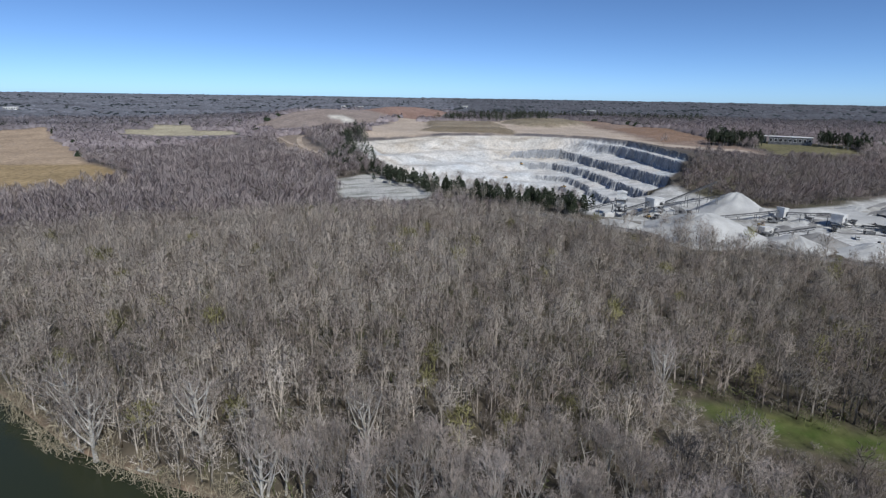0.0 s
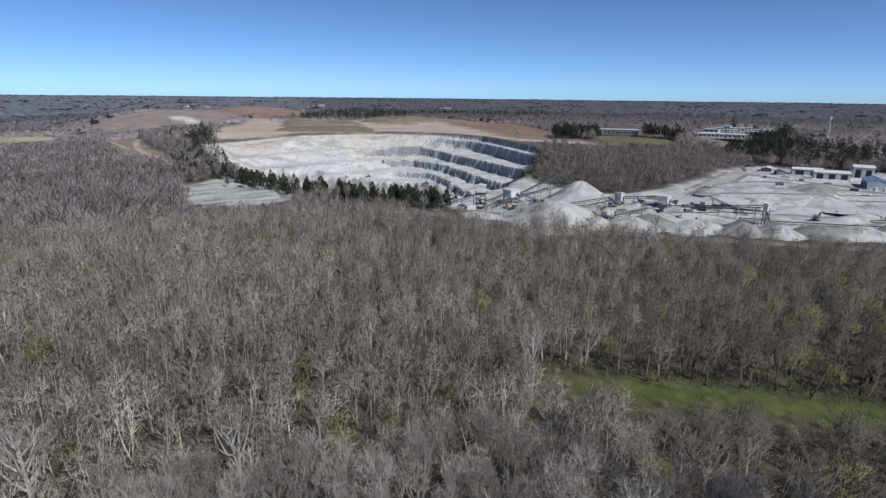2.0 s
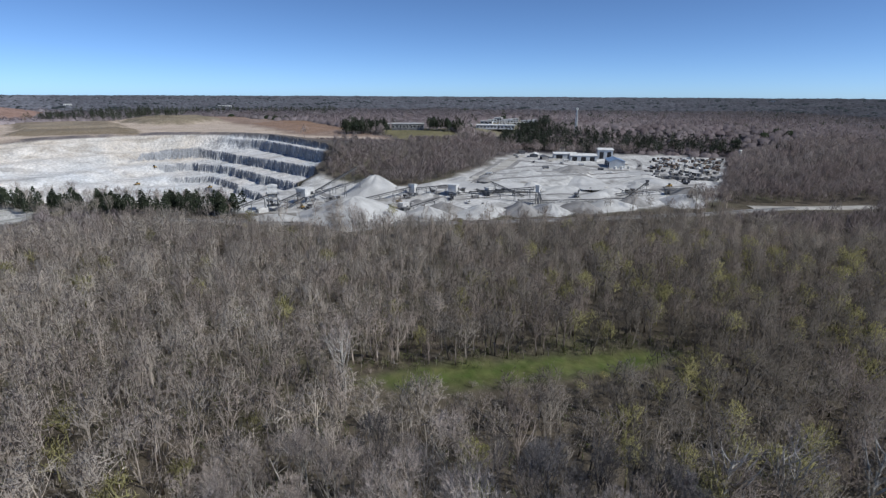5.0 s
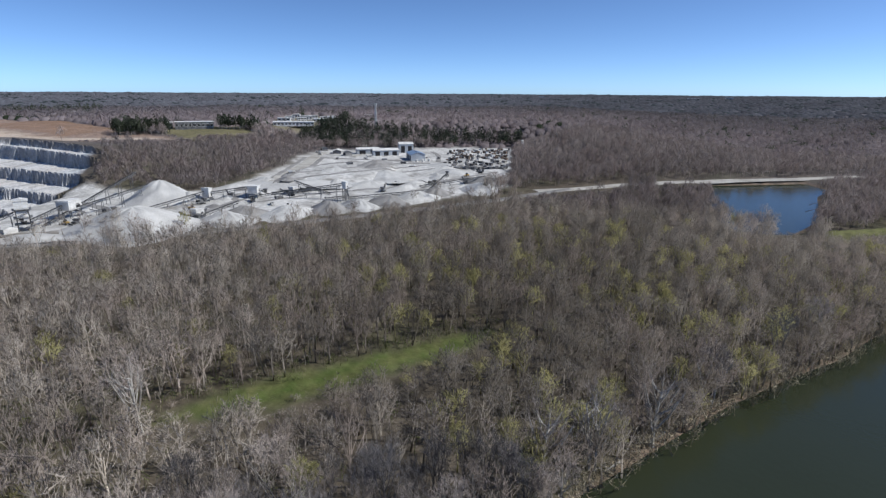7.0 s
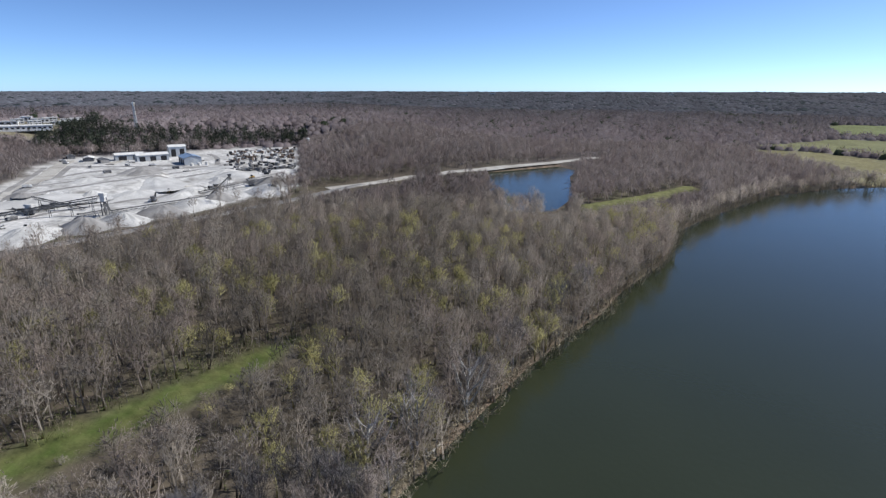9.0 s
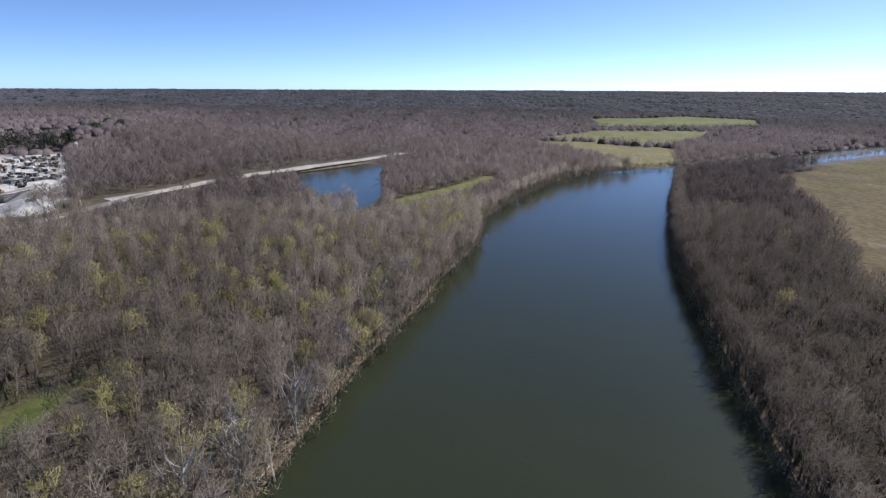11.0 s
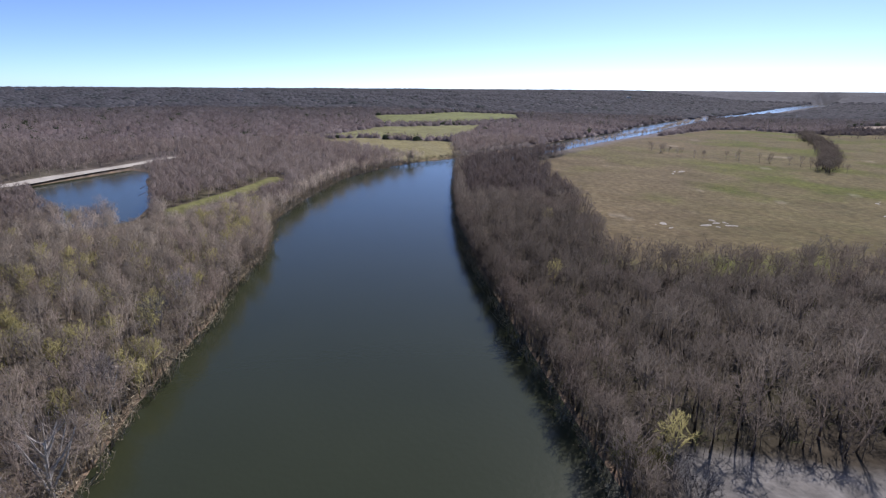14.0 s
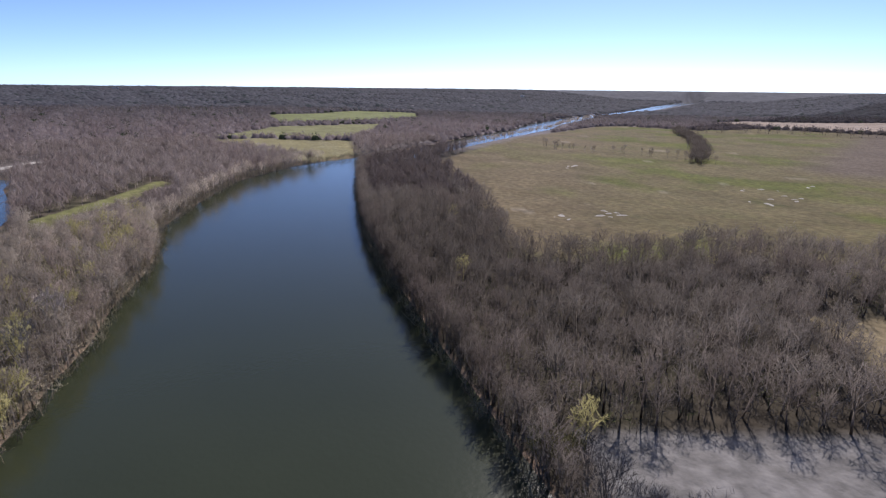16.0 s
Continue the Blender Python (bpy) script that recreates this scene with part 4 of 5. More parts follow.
# Tint lighter northward and darker eastward like sunlight, slightly blue like haze
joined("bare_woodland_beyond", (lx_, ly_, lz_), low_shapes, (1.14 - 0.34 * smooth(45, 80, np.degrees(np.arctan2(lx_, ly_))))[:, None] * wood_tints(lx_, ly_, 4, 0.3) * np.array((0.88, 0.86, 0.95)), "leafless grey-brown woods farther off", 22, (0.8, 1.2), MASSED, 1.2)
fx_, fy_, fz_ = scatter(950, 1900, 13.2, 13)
# Blue-grey haze mixed into the tree tint with distance
far_haze = smooth(1050, 1900, np.hypot(fx_, fy_))[:, None]
# Brightness by bearing imitates a front-lit north and a dimmer east
bearing_light = 1.62 - 0.5 * smooth(45, 75, np.degrees(np.arctan2(fx_, fy_)))
ft = bearing_light[:, None] * wood_tints(fx_, fy_, 5, 0.6) * (np.array((0.55, 0.53, 0.61)) * (1 - far_haze) + np.array((0.33, 0.345, 0.42)) * far_haze)
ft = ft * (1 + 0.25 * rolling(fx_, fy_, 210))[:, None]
evergreen = (np.random.RandomState(19).rand(len(fx_)) < 0.03 + 0.25 * smooth(0.35, 0.6, rolling(fx_, fy_, 260)))[:, None]
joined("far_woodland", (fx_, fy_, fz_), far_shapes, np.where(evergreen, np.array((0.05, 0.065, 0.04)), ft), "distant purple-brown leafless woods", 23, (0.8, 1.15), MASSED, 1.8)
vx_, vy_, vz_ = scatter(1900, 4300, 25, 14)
# Light by bearing again, tinted into the horizon woods
bearing_light = 1.6 - 0.6 * smooth(45, 75, np.degrees(np.arctan2(vx_, vy_)))
# Dim blue factor imitates haze over the horizon woods
vt = bearing_light[:, None] * wood_tints(vx_, vy_, 6, 0.5) * np.array((0.165, 0.19, 0.245)) * (1 + 0.3 * rolling(vx_, vy_ * 2.0, 520))[:, None]
evergreen = (np.random.RandomState(29).rand(len(vx_)) < 0.05 + 0.5 * smooth(0.3, 0.5, rolling(vx_, vy_, 420)))[:, None]
joined("distant_woodland", (vx_, vy_, vz_), speck_shapes, np.where(evergreen, np.array((0.03, 0.038, 0.04)), vt), "distant dark woods towards the horizon, tinted bluish like haze", 24, (0.7, 1.25), CANOPY, 2.0)


# ---------------------------------------------------------------- helpers for built things
def box(bm, at, size, turn=0.0):
    bmesh.ops.create_cube(bm, size=1.0, matrix=Matrix.Translation(at) @ Matrix.Rotation(radians(turn), 4, "Z") @ Matrix.Diagonal((*size, 1)))


def beam(bm, a, b, w, h=None):
    """A straight bar from a to b."""
    a, b = Vector(a), Vector(b)
    q = (b - a).to_track_quat("Z", "Y").to_matrix().to_4x4()
    bmesh.ops.create_cube(bm, size=1.0, matrix=Matrix.Translation((a + b) / 2) @ q @ Matrix.Diagonal((w, h or w, (b - a).length, 1)))


def drum(bm, at, r1, r2, depth, turn=Matrix(), n=14):
    bmesh.ops.create_cone(bm, cap_ends=True, segments=n, radius1=r1, radius2=r2, depth=depth, matrix=Matrix.Translation(at) @ turn)


def prism(bm, outline, length, at=(0, 0, 0), turn=0.0):
    """An outline in x and z, drawn out along y."""
    m = Matrix.Translation(at) @ Matrix.Rotation(radians(turn), 4, "Z")
    ends = [[bm.verts.new(m @ Vector((x, s * length / 2, z))) for x, z in outline] for s in (-1, 1)]
    bm.faces.new(ends[0][::-1])
    bm.faces.new(ends[1])
    for i in range(len(outline)):
        j = (i + 1) % len(outline)
        bm.faces.new((ends[0][i], ends[0][j], ends[1][j], ends[1][i]))
    bmesh.ops.recalc_face_normals(bm, faces=bm.faces)


def made(fn, *args):
    bm = bmesh.new()
    fn(bm, *args)
    return bm


def many(fn, rows):
    bm = bmesh.new()
    for r in rows:
        fn(bm, *r)
    return bm


YARD_Z = 4.5


# ---------------------------------------------------------------- stone works
def conveyor(a, b, group="conveyors of the stone works", wide=1.6, legs=4):
    """An inclined belt conveyor: lattice frame, belt, drums and trestles."""
    a, b = Vector(a), Vector(b)
    ob = thing("belt_conveyor", (a.x, a.y, YARD_Z), "long steel belt conveyor on trestles, dusty grey", "conveyor", group)
    o = Vector((a.x, a.y, YARD_Z))
    p, q = a - o, b - o
    side = Vector((0, 0, 1)).cross(q - p).normalized() * wide / 2
    bm = bmesh.new()
    n = max(6, int((q - p).length / 3.2))
    for s in (-1, 1):
        beam(bm, p + s * side, q + s * side, 0.22)
        beam(bm, p + s * side + Vector((0, 0, -1.5)), q + s * side + Vector((0, 0, -1.5)), 0.22)
        for i in range(n):
            u, v = p + (q - p) * i / n + s * side, p + (q - p) * (i + 1) / n + s * side
            if i % 2:
                u, v = u + Vector((0, 0, -1.5)), v
            else:
                u, v = u, v + Vector((0, 0, -1.5))
            beam(bm, u, v, 0.14)
    part("frame", bm, STEEL, ob)
    bm = bmesh.new()
    up = Vector((0, 0, 0.3))
    beam(bm, p + up, q + up, wide * 0.85, 0.2)
    part("belt", bm, RUBBER, ob, "black rubber belt")
    part("head_drum", made(drum, q + up * 0.5, 0.55, 0.55, wide, side.to_track_quat("Z", "Y").to_matrix().to_4x4()), STEEL, ob)
    for i in range(1, legs + 1):
        u = p + (q - p) * i / (legs + 0.4)
        if u.z < 1.8:
            continue
        bm = bmesh.new()
        for s in (-1, 1):
            beam(bm, u + s * side + Vector((0, 0, -1.4)), Vector((u.x, u.y, -0.2)) + s * side * 2.2, 0.3)
        beam(bm, Vector((u.x, u.y, u.z * 0.45)) - side * 1.7, Vector((u.x, u.y, u.z * 0.45)) + side * 1.7, 0.2)
        part("trestle", bm, STEEL, ob)
    return ob


def plant_house(at, size, lift, turn, label, name="screening_house", chute=True):
    """A sheeted box on steel legs, with a roof, a walkway and a chute."""
    w, d, h = size
    ob = thing(name, (*at, YARD_Z), label, "plant building", "screen houses of the stone works", turn)
    part("wall", many(box, [((0, 0, lift + h / 2), (w, d, h)), ((0, -d / 2 - 0.05, lift + h * 0.5), (w * 0.9, 0.1, 0.3))]), WHITE_SHEET, ob)
    part("roof", made(prism, [(-w / 2 - 0.4, lift + h), (w / 2 + 0.4, lift + h), (w / 2 + 0.4, lift + h + 0.5), (-w / 2 - 0.4, lift + h + 1.3)], d + 0.8), WHITE_SHEET, ob)
    for sx in (-1, 1):
        for sy in (-1, 1):
            part("leg", made(beam, (sx * w * 0.45, sy * d * 0.45, -0.2), (sx * w * 0.45, sy * d * 0.45, lift), 0.5), STEEL, ob)
    rows = [((-w * 0.45, -d * 0.45, 0), (w * 0.45, -d * 0.45, lift), 0.25), ((w * 0.45, d * 0.45, 0), (-w * 0.45, d * 0.45, lift), 0.25),
            ((-w * 0.45, -d * 0.45, lift * 0.5), (w * 0.45, -d * 0.45, lift * 0.5), 0.25)]
    part("bracing", many(beam, rows), STEEL, ob)
    part("walkway", many(box, [((0, -d / 2 - 0.8, lift), (w + 1.5, 1.4, 0.2)), ((0, -d / 2 - 1.45, lift + 1.1), (w + 1.5, 0.08, 0.08)),
                               ((w / 2 + 0.7, -d / 2 - 1.45, lift + 0.55), (0.08, 0.08, 1.1)), ((-w / 2 - 0.7, -d / 2 - 1.45, lift + 0.55), (0.08, 0.08, 1.1))]), STEEL, ob)
    if chute:
        part("chute", many(beam, [((0, 0, lift), (w * 0.5, -d * 0.6, lift * 0.35), 1.5, 1.5)]), STEEL, ob)
    # Dark panel imitates a shaded opening; the wall behind it is closed
    part("opening", made(box, (w * 0.2, -d / 2 - 0.03, lift + h * 0.35), (w * 0.3, 0.12, h * 0.5)), DARK_FILL, ob)
    return ob


def hopper_tower(at, turn):
    ob = thing("hopper_tower", (*at, YARD_Z), "tall white sheeted crusher tower over steel hoppers", "plant building", turn=turn)
    part("cabin", made(box, (0, 0, 17.5), (8, 7, 5.5)), WHITE_SHEET, ob)
    part("roof", made(prism, [(-4.4, 20.2), (4.4, 20.2), (4.4, 20.8), (0, 21.8), (-4.4, 20.8)], 7.8), WHITE_SHEET, ob)
    part("body", many(box, [((0, 0, 11), (7, 6, 5)), ((1.5, -3.4, 8.5), (3, 1, 3))]), WHITE_SHEET, ob)
    part("hopper", made(drum, (0, 0, 6.5), 1.2, 4.0, 4.5, Matrix.Rotation(radians(45), 4, "Z"), 4), STEEL, ob)
    for sx in (-1, 1):
        for sy in (-1, 1):
            part("leg", made(beam, (sx * 3.6, sy * 3, -0.2), (sx * 3.4, sy * 2.9, 15), 0.5), STEEL, ob)
    for z in (4.5, 9.0, 14.4):
        part("platform", many(box, [((0, 0, z), (10.5, 9, 0.25)), ((0, -4.4, z + 1.1), (10.5, 0.1, 0.1)), ((5.2, 0, z + 1.1), (0.1, 9, 0.1))]), STEEL, ob)
    part("stair", many(beam, [((-5.5, -4.4, 0), (5, -4.4, 4.5), 0.9, 0.25), ((5.0, -4.6, 4.5), (-5, -4.6, 9), 0.9, 0.25), ((-5, -4.4, 9), (5, -4.4, 14.4), 0.9, 0.25)]), STEEL, ob)
    part("shed", made(prism, [(-4, 0), (4, 0), (4, 3), (0, 4.4), (-4, 3)], 7, (-9, -3, 0), 20), WHITE_SHEET, ob)


def stockpile(x, y, radius, tall, mat=GRAVEL, seed=0, long=1.0, turn=0.0, label="cone-shaped pile of pale crushed stone", group="stone stockpiles in the yard"):
    """A loose heap at its angle of rest, with runnels and an uneven foot."""
    rng = np.random.RandomState(seed)
    rings, n = 12, 44
    wob = [(rng.uniform(0, 6.28), rng.uniform(0.3, 1), k) for k in (2, 3, 5, 9, 14)]
    vs, fs = [], []
    for i in range(rings + 1):
        s = i / rings
        for j in range(n):
            a = 6.2832 * j / n
            w = 1 + sum(math.sin(k * a + ph) * am * 0.15 / (k ** 0.5) for ph, am, k in wob)
            r = radius * s * w
            prof = (1 - s) if s > 0.3 else 0.85 - s * s / 0.6
            z = tall * (prof ** 1.1 * (1 - 0.16 * math.sin(2 * a + seed) * s) + 0.05 * math.sin(7 * a + 9 * s + seed) * s * (1 - s) * 4) - 0.35 * s
            vs.append((r * math.cos(a) * long, r * math.sin(a), z))
    for i in range(rings):
        for j in range(n):
            a, b = i * n + j, i * n + (j + 1) % n
            fs.append((a, b, b + n, a + n))
    ob = new("stockpile", mesh_of("stockpile", vs, fs, [mat], shade=True))
    ob.matrix_world = pose(x, y, height(x, y) - 0.05, 0, 0, turn)
    return tagged(ob, label, "stockpile", group)


def shed(at, size, turn, name, label, roof_mat, wall_mat, z=None, doors=2, group="sheds of the stone works", windows=0):
    """A gabled shed: walls, two roof slopes with overhang, dark panels for shaded bays, and windows."""
    w, d, h = size
    ob = thing(name, (*at, height(*at) if z is None else z), label, "shed", group, turn)
    part("wall", made(prism, [(-w / 2, -0.5), (w / 2, -0.5), (w / 2, h), (0, h + w * 0.14), (-w / 2, h)], d), wall_mat, ob)
    rise = w * 0.14 + 0.15
    for s in (-1, 1):
        part("roof", made(prism, [(0, h + rise), (s * (w / 2 + 0.8), h - 0.05), (s * (w / 2 + 0.8), h + 0.2), (0, h + rise + 0.25)], d + 1.4), roof_mat, ob)
    for i in range(doors):
        y = (i + 0.5) / doors * d - d / 2
        # Solid dark panel imitates the shade inside an open bay
        leaf = part("door", made(box, (-w / 2 - 0.04, y, h * 0.36), (0.16, d / doors * 0.55, h * 0.78)), DARK_FILL, ob, "dark panel imitating the shade of an open bay")
        part("lintel", made(box, (-w / 2 - 0.08, y, h * 0.78), (0.3, d / doors * 0.6, 0.35)), STEEL, leaf)
    for i in range(windows):
        y = (i + 0.5) / windows * d - d / 2
        part("window", made(box, (w / 2 + 0.03, y, h * 0.6), (0.14, d / windows * 0.4, h * 0.3)), DARK_FILL, ob)
    part("ridge_vent", made(box, (0, 0, h + rise + 0.3), (0.8, d * 0.8, 0.5)), roof_mat, ob)
    return ob


def truck(at, turn, paint, group="vehicles in the yard"):
    ob = thing("dump_truck", (*at, height(*at)), "dusty dump truck with a tipping bed", "truck", group, turn)
    part("chassis", made(box, (0, 0, 1.0), (2.2, 7.5, 0.5)), STEEL, ob)
    part("cab", many(box, [((0, 2.8, 2.0), (2.4, 1.9, 1.9)), ((0, 3.6, 1.5), (2.3, 0.9, 1.0))]), paint, ob)
    part("windscreen", made(box, (0, 3.78, 2.5), (2.0, 0.08, 0.7)), DARK_FILL, ob)
    part("bed", made(prism, [(-1.2, 1.3), (1.2, 1.3), (1.4, 2.9), (1.2, 2.9), (1.0, 1.6), (-1.0, 1.6), (-1.2, 2.9), (-1.4, 2.9)], 5.0, (0, -1.0, 0)), paint, ob)
    for y in (2.8, -1.6, -2.9):
        for s in (-1, 1):
            wheel = part("wheel", made(drum, (s * 1.05, y, 0.55), 0.55, 0.55, 0.45, Matrix.Rotation(radians(90), 4, "Y")), RUBBER, ob)
            part("hub", made(drum, (s * 1.2, y, 0.55), 0.25, 0.25, 0.22, Matrix.Rotation(radians(90), 4, "Y")), STEEL, wheel, "dusty steel hub")
    return ob


def loader(at, turn):
    ob = thing("wheel_loader", (*at, height(*at)), "yellow wheel loader with a bucket", "loader", "vehicles in the yard", turn)
    part("body", many(box, [((0, -1.2, 1.9), (2.4, 3.2, 1.3)), ((0, 1.2, 1.5), (1.6, 2.4, 0.8))]), YELLOW, ob)
    part("cab", made(box, (0, 0.2, 3.0), (1.7, 1.6, 1.6)), DARK_FILL, ob)
    part("arm", many(beam, [((0.7, 1.6, 2.2), (0.7, 3.8, 0.9), 0.3), ((-0.7, 1.6, 2.2), (-0.7, 3.8, 0.9), 0.3)]), YELLOW, ob)
    part("bucket", made(prism, [(-1.6, 0.1), (1.6, 0.1), (1.6, 1.4), (1.4, 1.4), (1.4, 0.4), (-1.4, 0.4), (-1.4, 1.4), (-1.6, 1.4)], 1.2, (0, 4.3, 0)), STEEL, ob)
    for y in (-1.7, 1.8):
        for s in (-1, 1):
            wheel = part("wheel", made(drum, (s * 1.2, y, 0.85), 0.85, 0.85, 0.6, Matrix.Rotation(radians(90), 4, "Y")), RUBBER, ob)
            part("hub", made(drum, (s * 1.42, y, 0.85), 0.4, 0.4, 0.24, Matrix.Rotation(radians(90), 4, "Y")), YELLOW, wheel, "yellow hub")


def mobile_crusher(at, turn):
    """A tracked crusher: two crawler tracks, a steel body, a feed hopper, an engine box and an outgoing belt."""
    ob = thing("mobile_crusher", (*at, height(*at)), "dark steel tracked crusher with a feed hopper and belt", "crusher", "crushers in the yard", turn)
    for s in (-1, 1):
        part("track", made(prism, [(-0.35, 0.3), (-0.35, 0.9), (0.35, 0.9), (0.35, 0.3), (0.25, -0.1), (-0.25, -0.1)], 5.5, (s * 1.4, 0, 0)), RUBBER, ob)
    part("body", many(box, [((0, 0, 1.8), (2.8, 9.0, 1.1)), ((0, 0.6, 3.0), (2.4, 3.0, 1.6))]), STEEL, ob)
    part("hopper", made(drum, (0, -3.2, 3.6), 1.3, 2.9, 2.4, Matrix.Rotation(radians(45), 4, "Z"), 4), STEEL, ob)
    part("engine_box", many(box, [((0, 3.4, 3.1), (2.3, 2.2, 1.7)), ((0.6, 3.6, 4.4), (0.25, 0.25, 1.0))]), DARK_FILL, ob)
    part("belt", made(beam, (0, 3.5, 1.6), (0, 12.5, 5.2), 1.1, 0.4), RUBBER, ob)
    part("belt_frame", many(beam, [((s * 0.65, 3.5, 1.7), (s * 0.65, 12.5, 5.3), 0.2, 0.5) for s in (-1, 1)]), STEEL, ob)
    for s in (-1, 1):
        part("prop", made(beam, (s * 0.6, 8.5, -0.2), (s * 0.6, 8.5, 3.6), 0.2), STEEL, ob)
    return ob


for x, y, a in [(357, 403, 60), (230, 380, 20), (242, 390, 110), (488, 306, -40), (462, 330, 70), (300, 405, 150), (328, 428, 40), (402, 345, -60), (268, 430, 95), (338, 400, 10),
                (560, 330, 30), (520, 350, 120), (205, 452, 75), (172, 430, 140), (300, 436, -20)]:
    mobile_crusher((x, y), a)
hopper_tower((148, 446), -18)
plant_house((183, 463), (15, 9, 6), 6.5, 35, "white sheeted screen house on steel legs")
plant_house((279, 438), (6, 6, 7), 3.5, 30, "narrow white transfer tower between conveyors", "transfer_tower")
plant_house((312, 418), (12, 8, 5.5), 4.5, 38, "white sheeted screen house above the yard")
plant_house((235, 384), (8, 6, 3.5), 3.0, 15, "low crusher on a steel frame", "crusher")
plant_house((349, 343), (3.5, 3.5, 5), 10.5, 10, "slim dark transfer tower", "transfer_tower")
plant_house((345, 405), (7, 5, 3), 2.5, 10, "small screen on a steel frame", "screen")

conveyor((160, 448, 5.5), (262, 520, 24.0), legs=6)
conveyor((190, 462, 12.0), (246, 470, 20.0), legs=3)
conveyor((110, 452, 6.0), (146, 447, 18.0), legs=3)
conveyor((150, 440, 12.0), (180, 462, 15.0), legs=2)
conveyor((215, 436, 6.5), (277, 438, 13.0), legs=4)
conveyor((282, 436, 12.0), (309, 420, 14.5), legs=3)
conveyor((316, 416, 6.5), (349, 346, 19.0), legs=5)
conveyor((352, 342, 7.0), (417, 304, 8.0), legs=6)
conveyor((417, 304, 7.0), (478, 322, 15.0), legs=5)
conveyor((330, 417, 6.5), (372, 372, 11.0), legs=4)
conveyor((235, 384, 6.0), (262, 372, 14.5), legs=3)
conveyor((349, 345, 8.0), (312, 329, 14.0), legs=3)
conveyor((440, 330, 6.0), (500, 290, 12.0), legs=4)
conveyor((360, 372, 6.0), (352, 410, 15.0), legs=3)

PILES = [(192, 390, 46, 18, GRAVEL, 1.0), (258, 474, 34, 20, GRAVEL, 1.0), (272, 452, 15, 9, GRAVEL, 1.0), (240, 357, 18, 12, GRAVEL, 1.0), (262, 366, 15, 11, DARK_GRAVEL, 1.0),
         (283, 340, 17, 11, GRAVEL, 1.3), (312, 326, 16, 12, DARK_GRAVEL, 1.0), (334, 314, 14, 10, GRAVEL, 1.2), (360, 305, 15, 11, DARK_GRAVEL, 1.0), (385, 295, 17, 12, GRAVEL, 1.1),
         (418, 296, 15, 10, DARK_GRAVEL, 1.1), (462, 274, 19, 11, GRAVEL, 1.2), (500, 290, 16, 10, DARK_GRAVEL, 1.1), (530, 292, 13, 7, GRAVEL, 1.3), (420, 378, 17, 7, GRAVEL, 1.2),
         (512, 448, 17, 8, DARK_GRAVEL, 1.3), (470, 400, 24, 6, GRAVEL, 1.6), (548, 360, 18, 6, GRAVEL, 1.4), (380, 430, 30, 6, GRAVEL, 1.5), (330, 470, 20, 8, GRAVEL, 1.1), (448, 345, 16, 6, GRAVEL, 1.4),
         (214, 372, 16, 8, GRAVEL, 1.2), (590, 400, 16, 5, GRAVEL, 1.5), (142, 415, 14, 5, GRAVEL, 1.4)]
for i, (x, y, r, h, m, e) in enumerate(PILES):
    stockpile(x, y, r * (1.0 if i < 3 else 1.08), h * (1.0 if i < 3 else 0.78), m, i + 3, e if i < 3 else e * 1.3, 37 * i, "cone-shaped pile of grey crushed stone" if m is DARK_GRAVEL else "cone-shaped pile of pale crushed stone")

heap_rng = np.random.RandomState(44)
for i in range(26):
    u, v = heap_rng.rand(), heap_rng.rand()
    x, y = 250 + 300 * u + 60 * v, 390 - 110 * u + 120 * v
    r = heap_rng.uniform(6, 14)
    if signed(np.array([x]), np.array([y]), YARD)[0] > -r - 4:
        continue
    stockpile(x, y, r, r * heap_rng.uniform(0.25, 0.5), DARK_GRAVEL if heap_rng.rand() < 0.4 else GRAVEL, 60 + i, heap_rng.uniform(1.0, 2.2), heap_rng.uniform(0, 180), "low uneven heap of crushed stone")

shed((622, 470), (20, 34, 8.5), -42, "workshop", "workshop with a blue metal roof", BLUE_ROOF, GREY_SHEET, doors=3, windows=4)
shed((690, 540), (16, 22, 13), 46, "workshop", "tall pale sheeted workshop with dark windows", WHITE_SHEET, GREY_SHEET, doors=2, windows=3)
shed((640, 540), (16, 38, 7.5), 50, "workshop", "long pale sheeted workshop with open bays", WHITE_SHEET, GREY_SHEET, doors=3, windows=4)
shed((640, 575), (14, 34, 7), 50, "workshop", "pale sheeted workshop with dark bays", WHITE_SHEET, GREY_SHEET, doors=2, windows=3)
shed((604, 582), (10, 14, 4.5), -30, "shed", "small dark shed beside the workshops", STEEL, DARK_GRAVEL, doors=1)
shed((618, 617), (12, 20, 4), -50, "shed", "low open-sided shed with a pale roof", WHITE_SHEET, STEEL, doors=2)
shed((632, 660), (9, 12, 4), -35, "shed", "small dark shed at the yard's edge", STEEL, STEEL, doors=1)
shed((660, 500), (8, 11, 4), -20, "shed", "small white shed near the workshops", WHITE_SHEET, WHITE_SHEET, doors=1)

silo = thing("silo", (820, 402, height(820, 402)), "white upright silo with a domed cap", "silo")
part("body", made(drum, (0, 0, 8.0), 2.6, 2.6, 13.0, Matrix(), 20), WHITE_SHEET, silo)
part("cap", made(drum, (0, 0, 15.3), 2.6, 0.5, 1.6, Matrix(), 20), WHITE_SHEET, silo)
for a in range(4):
    part("leg", made(beam, (2.2 * math.cos(a * 1.57), 2.2 * math.sin(a * 1.57), -0.2), (2.2 * math.cos(a * 1.57), 2.2 * math.sin(a * 1.57), 2.0), 0.4), STEEL, silo)
part("ladder", many(beam, [((2.7, -0.25, 0), (2.7, -0.25, 15), 0.08), ((2.7, 0.25, 0), (2.7, 0.25, 15), 0.08)]), STEEL, silo)
tank_rows = [(600, 452), (607, 447), (615, 442)]
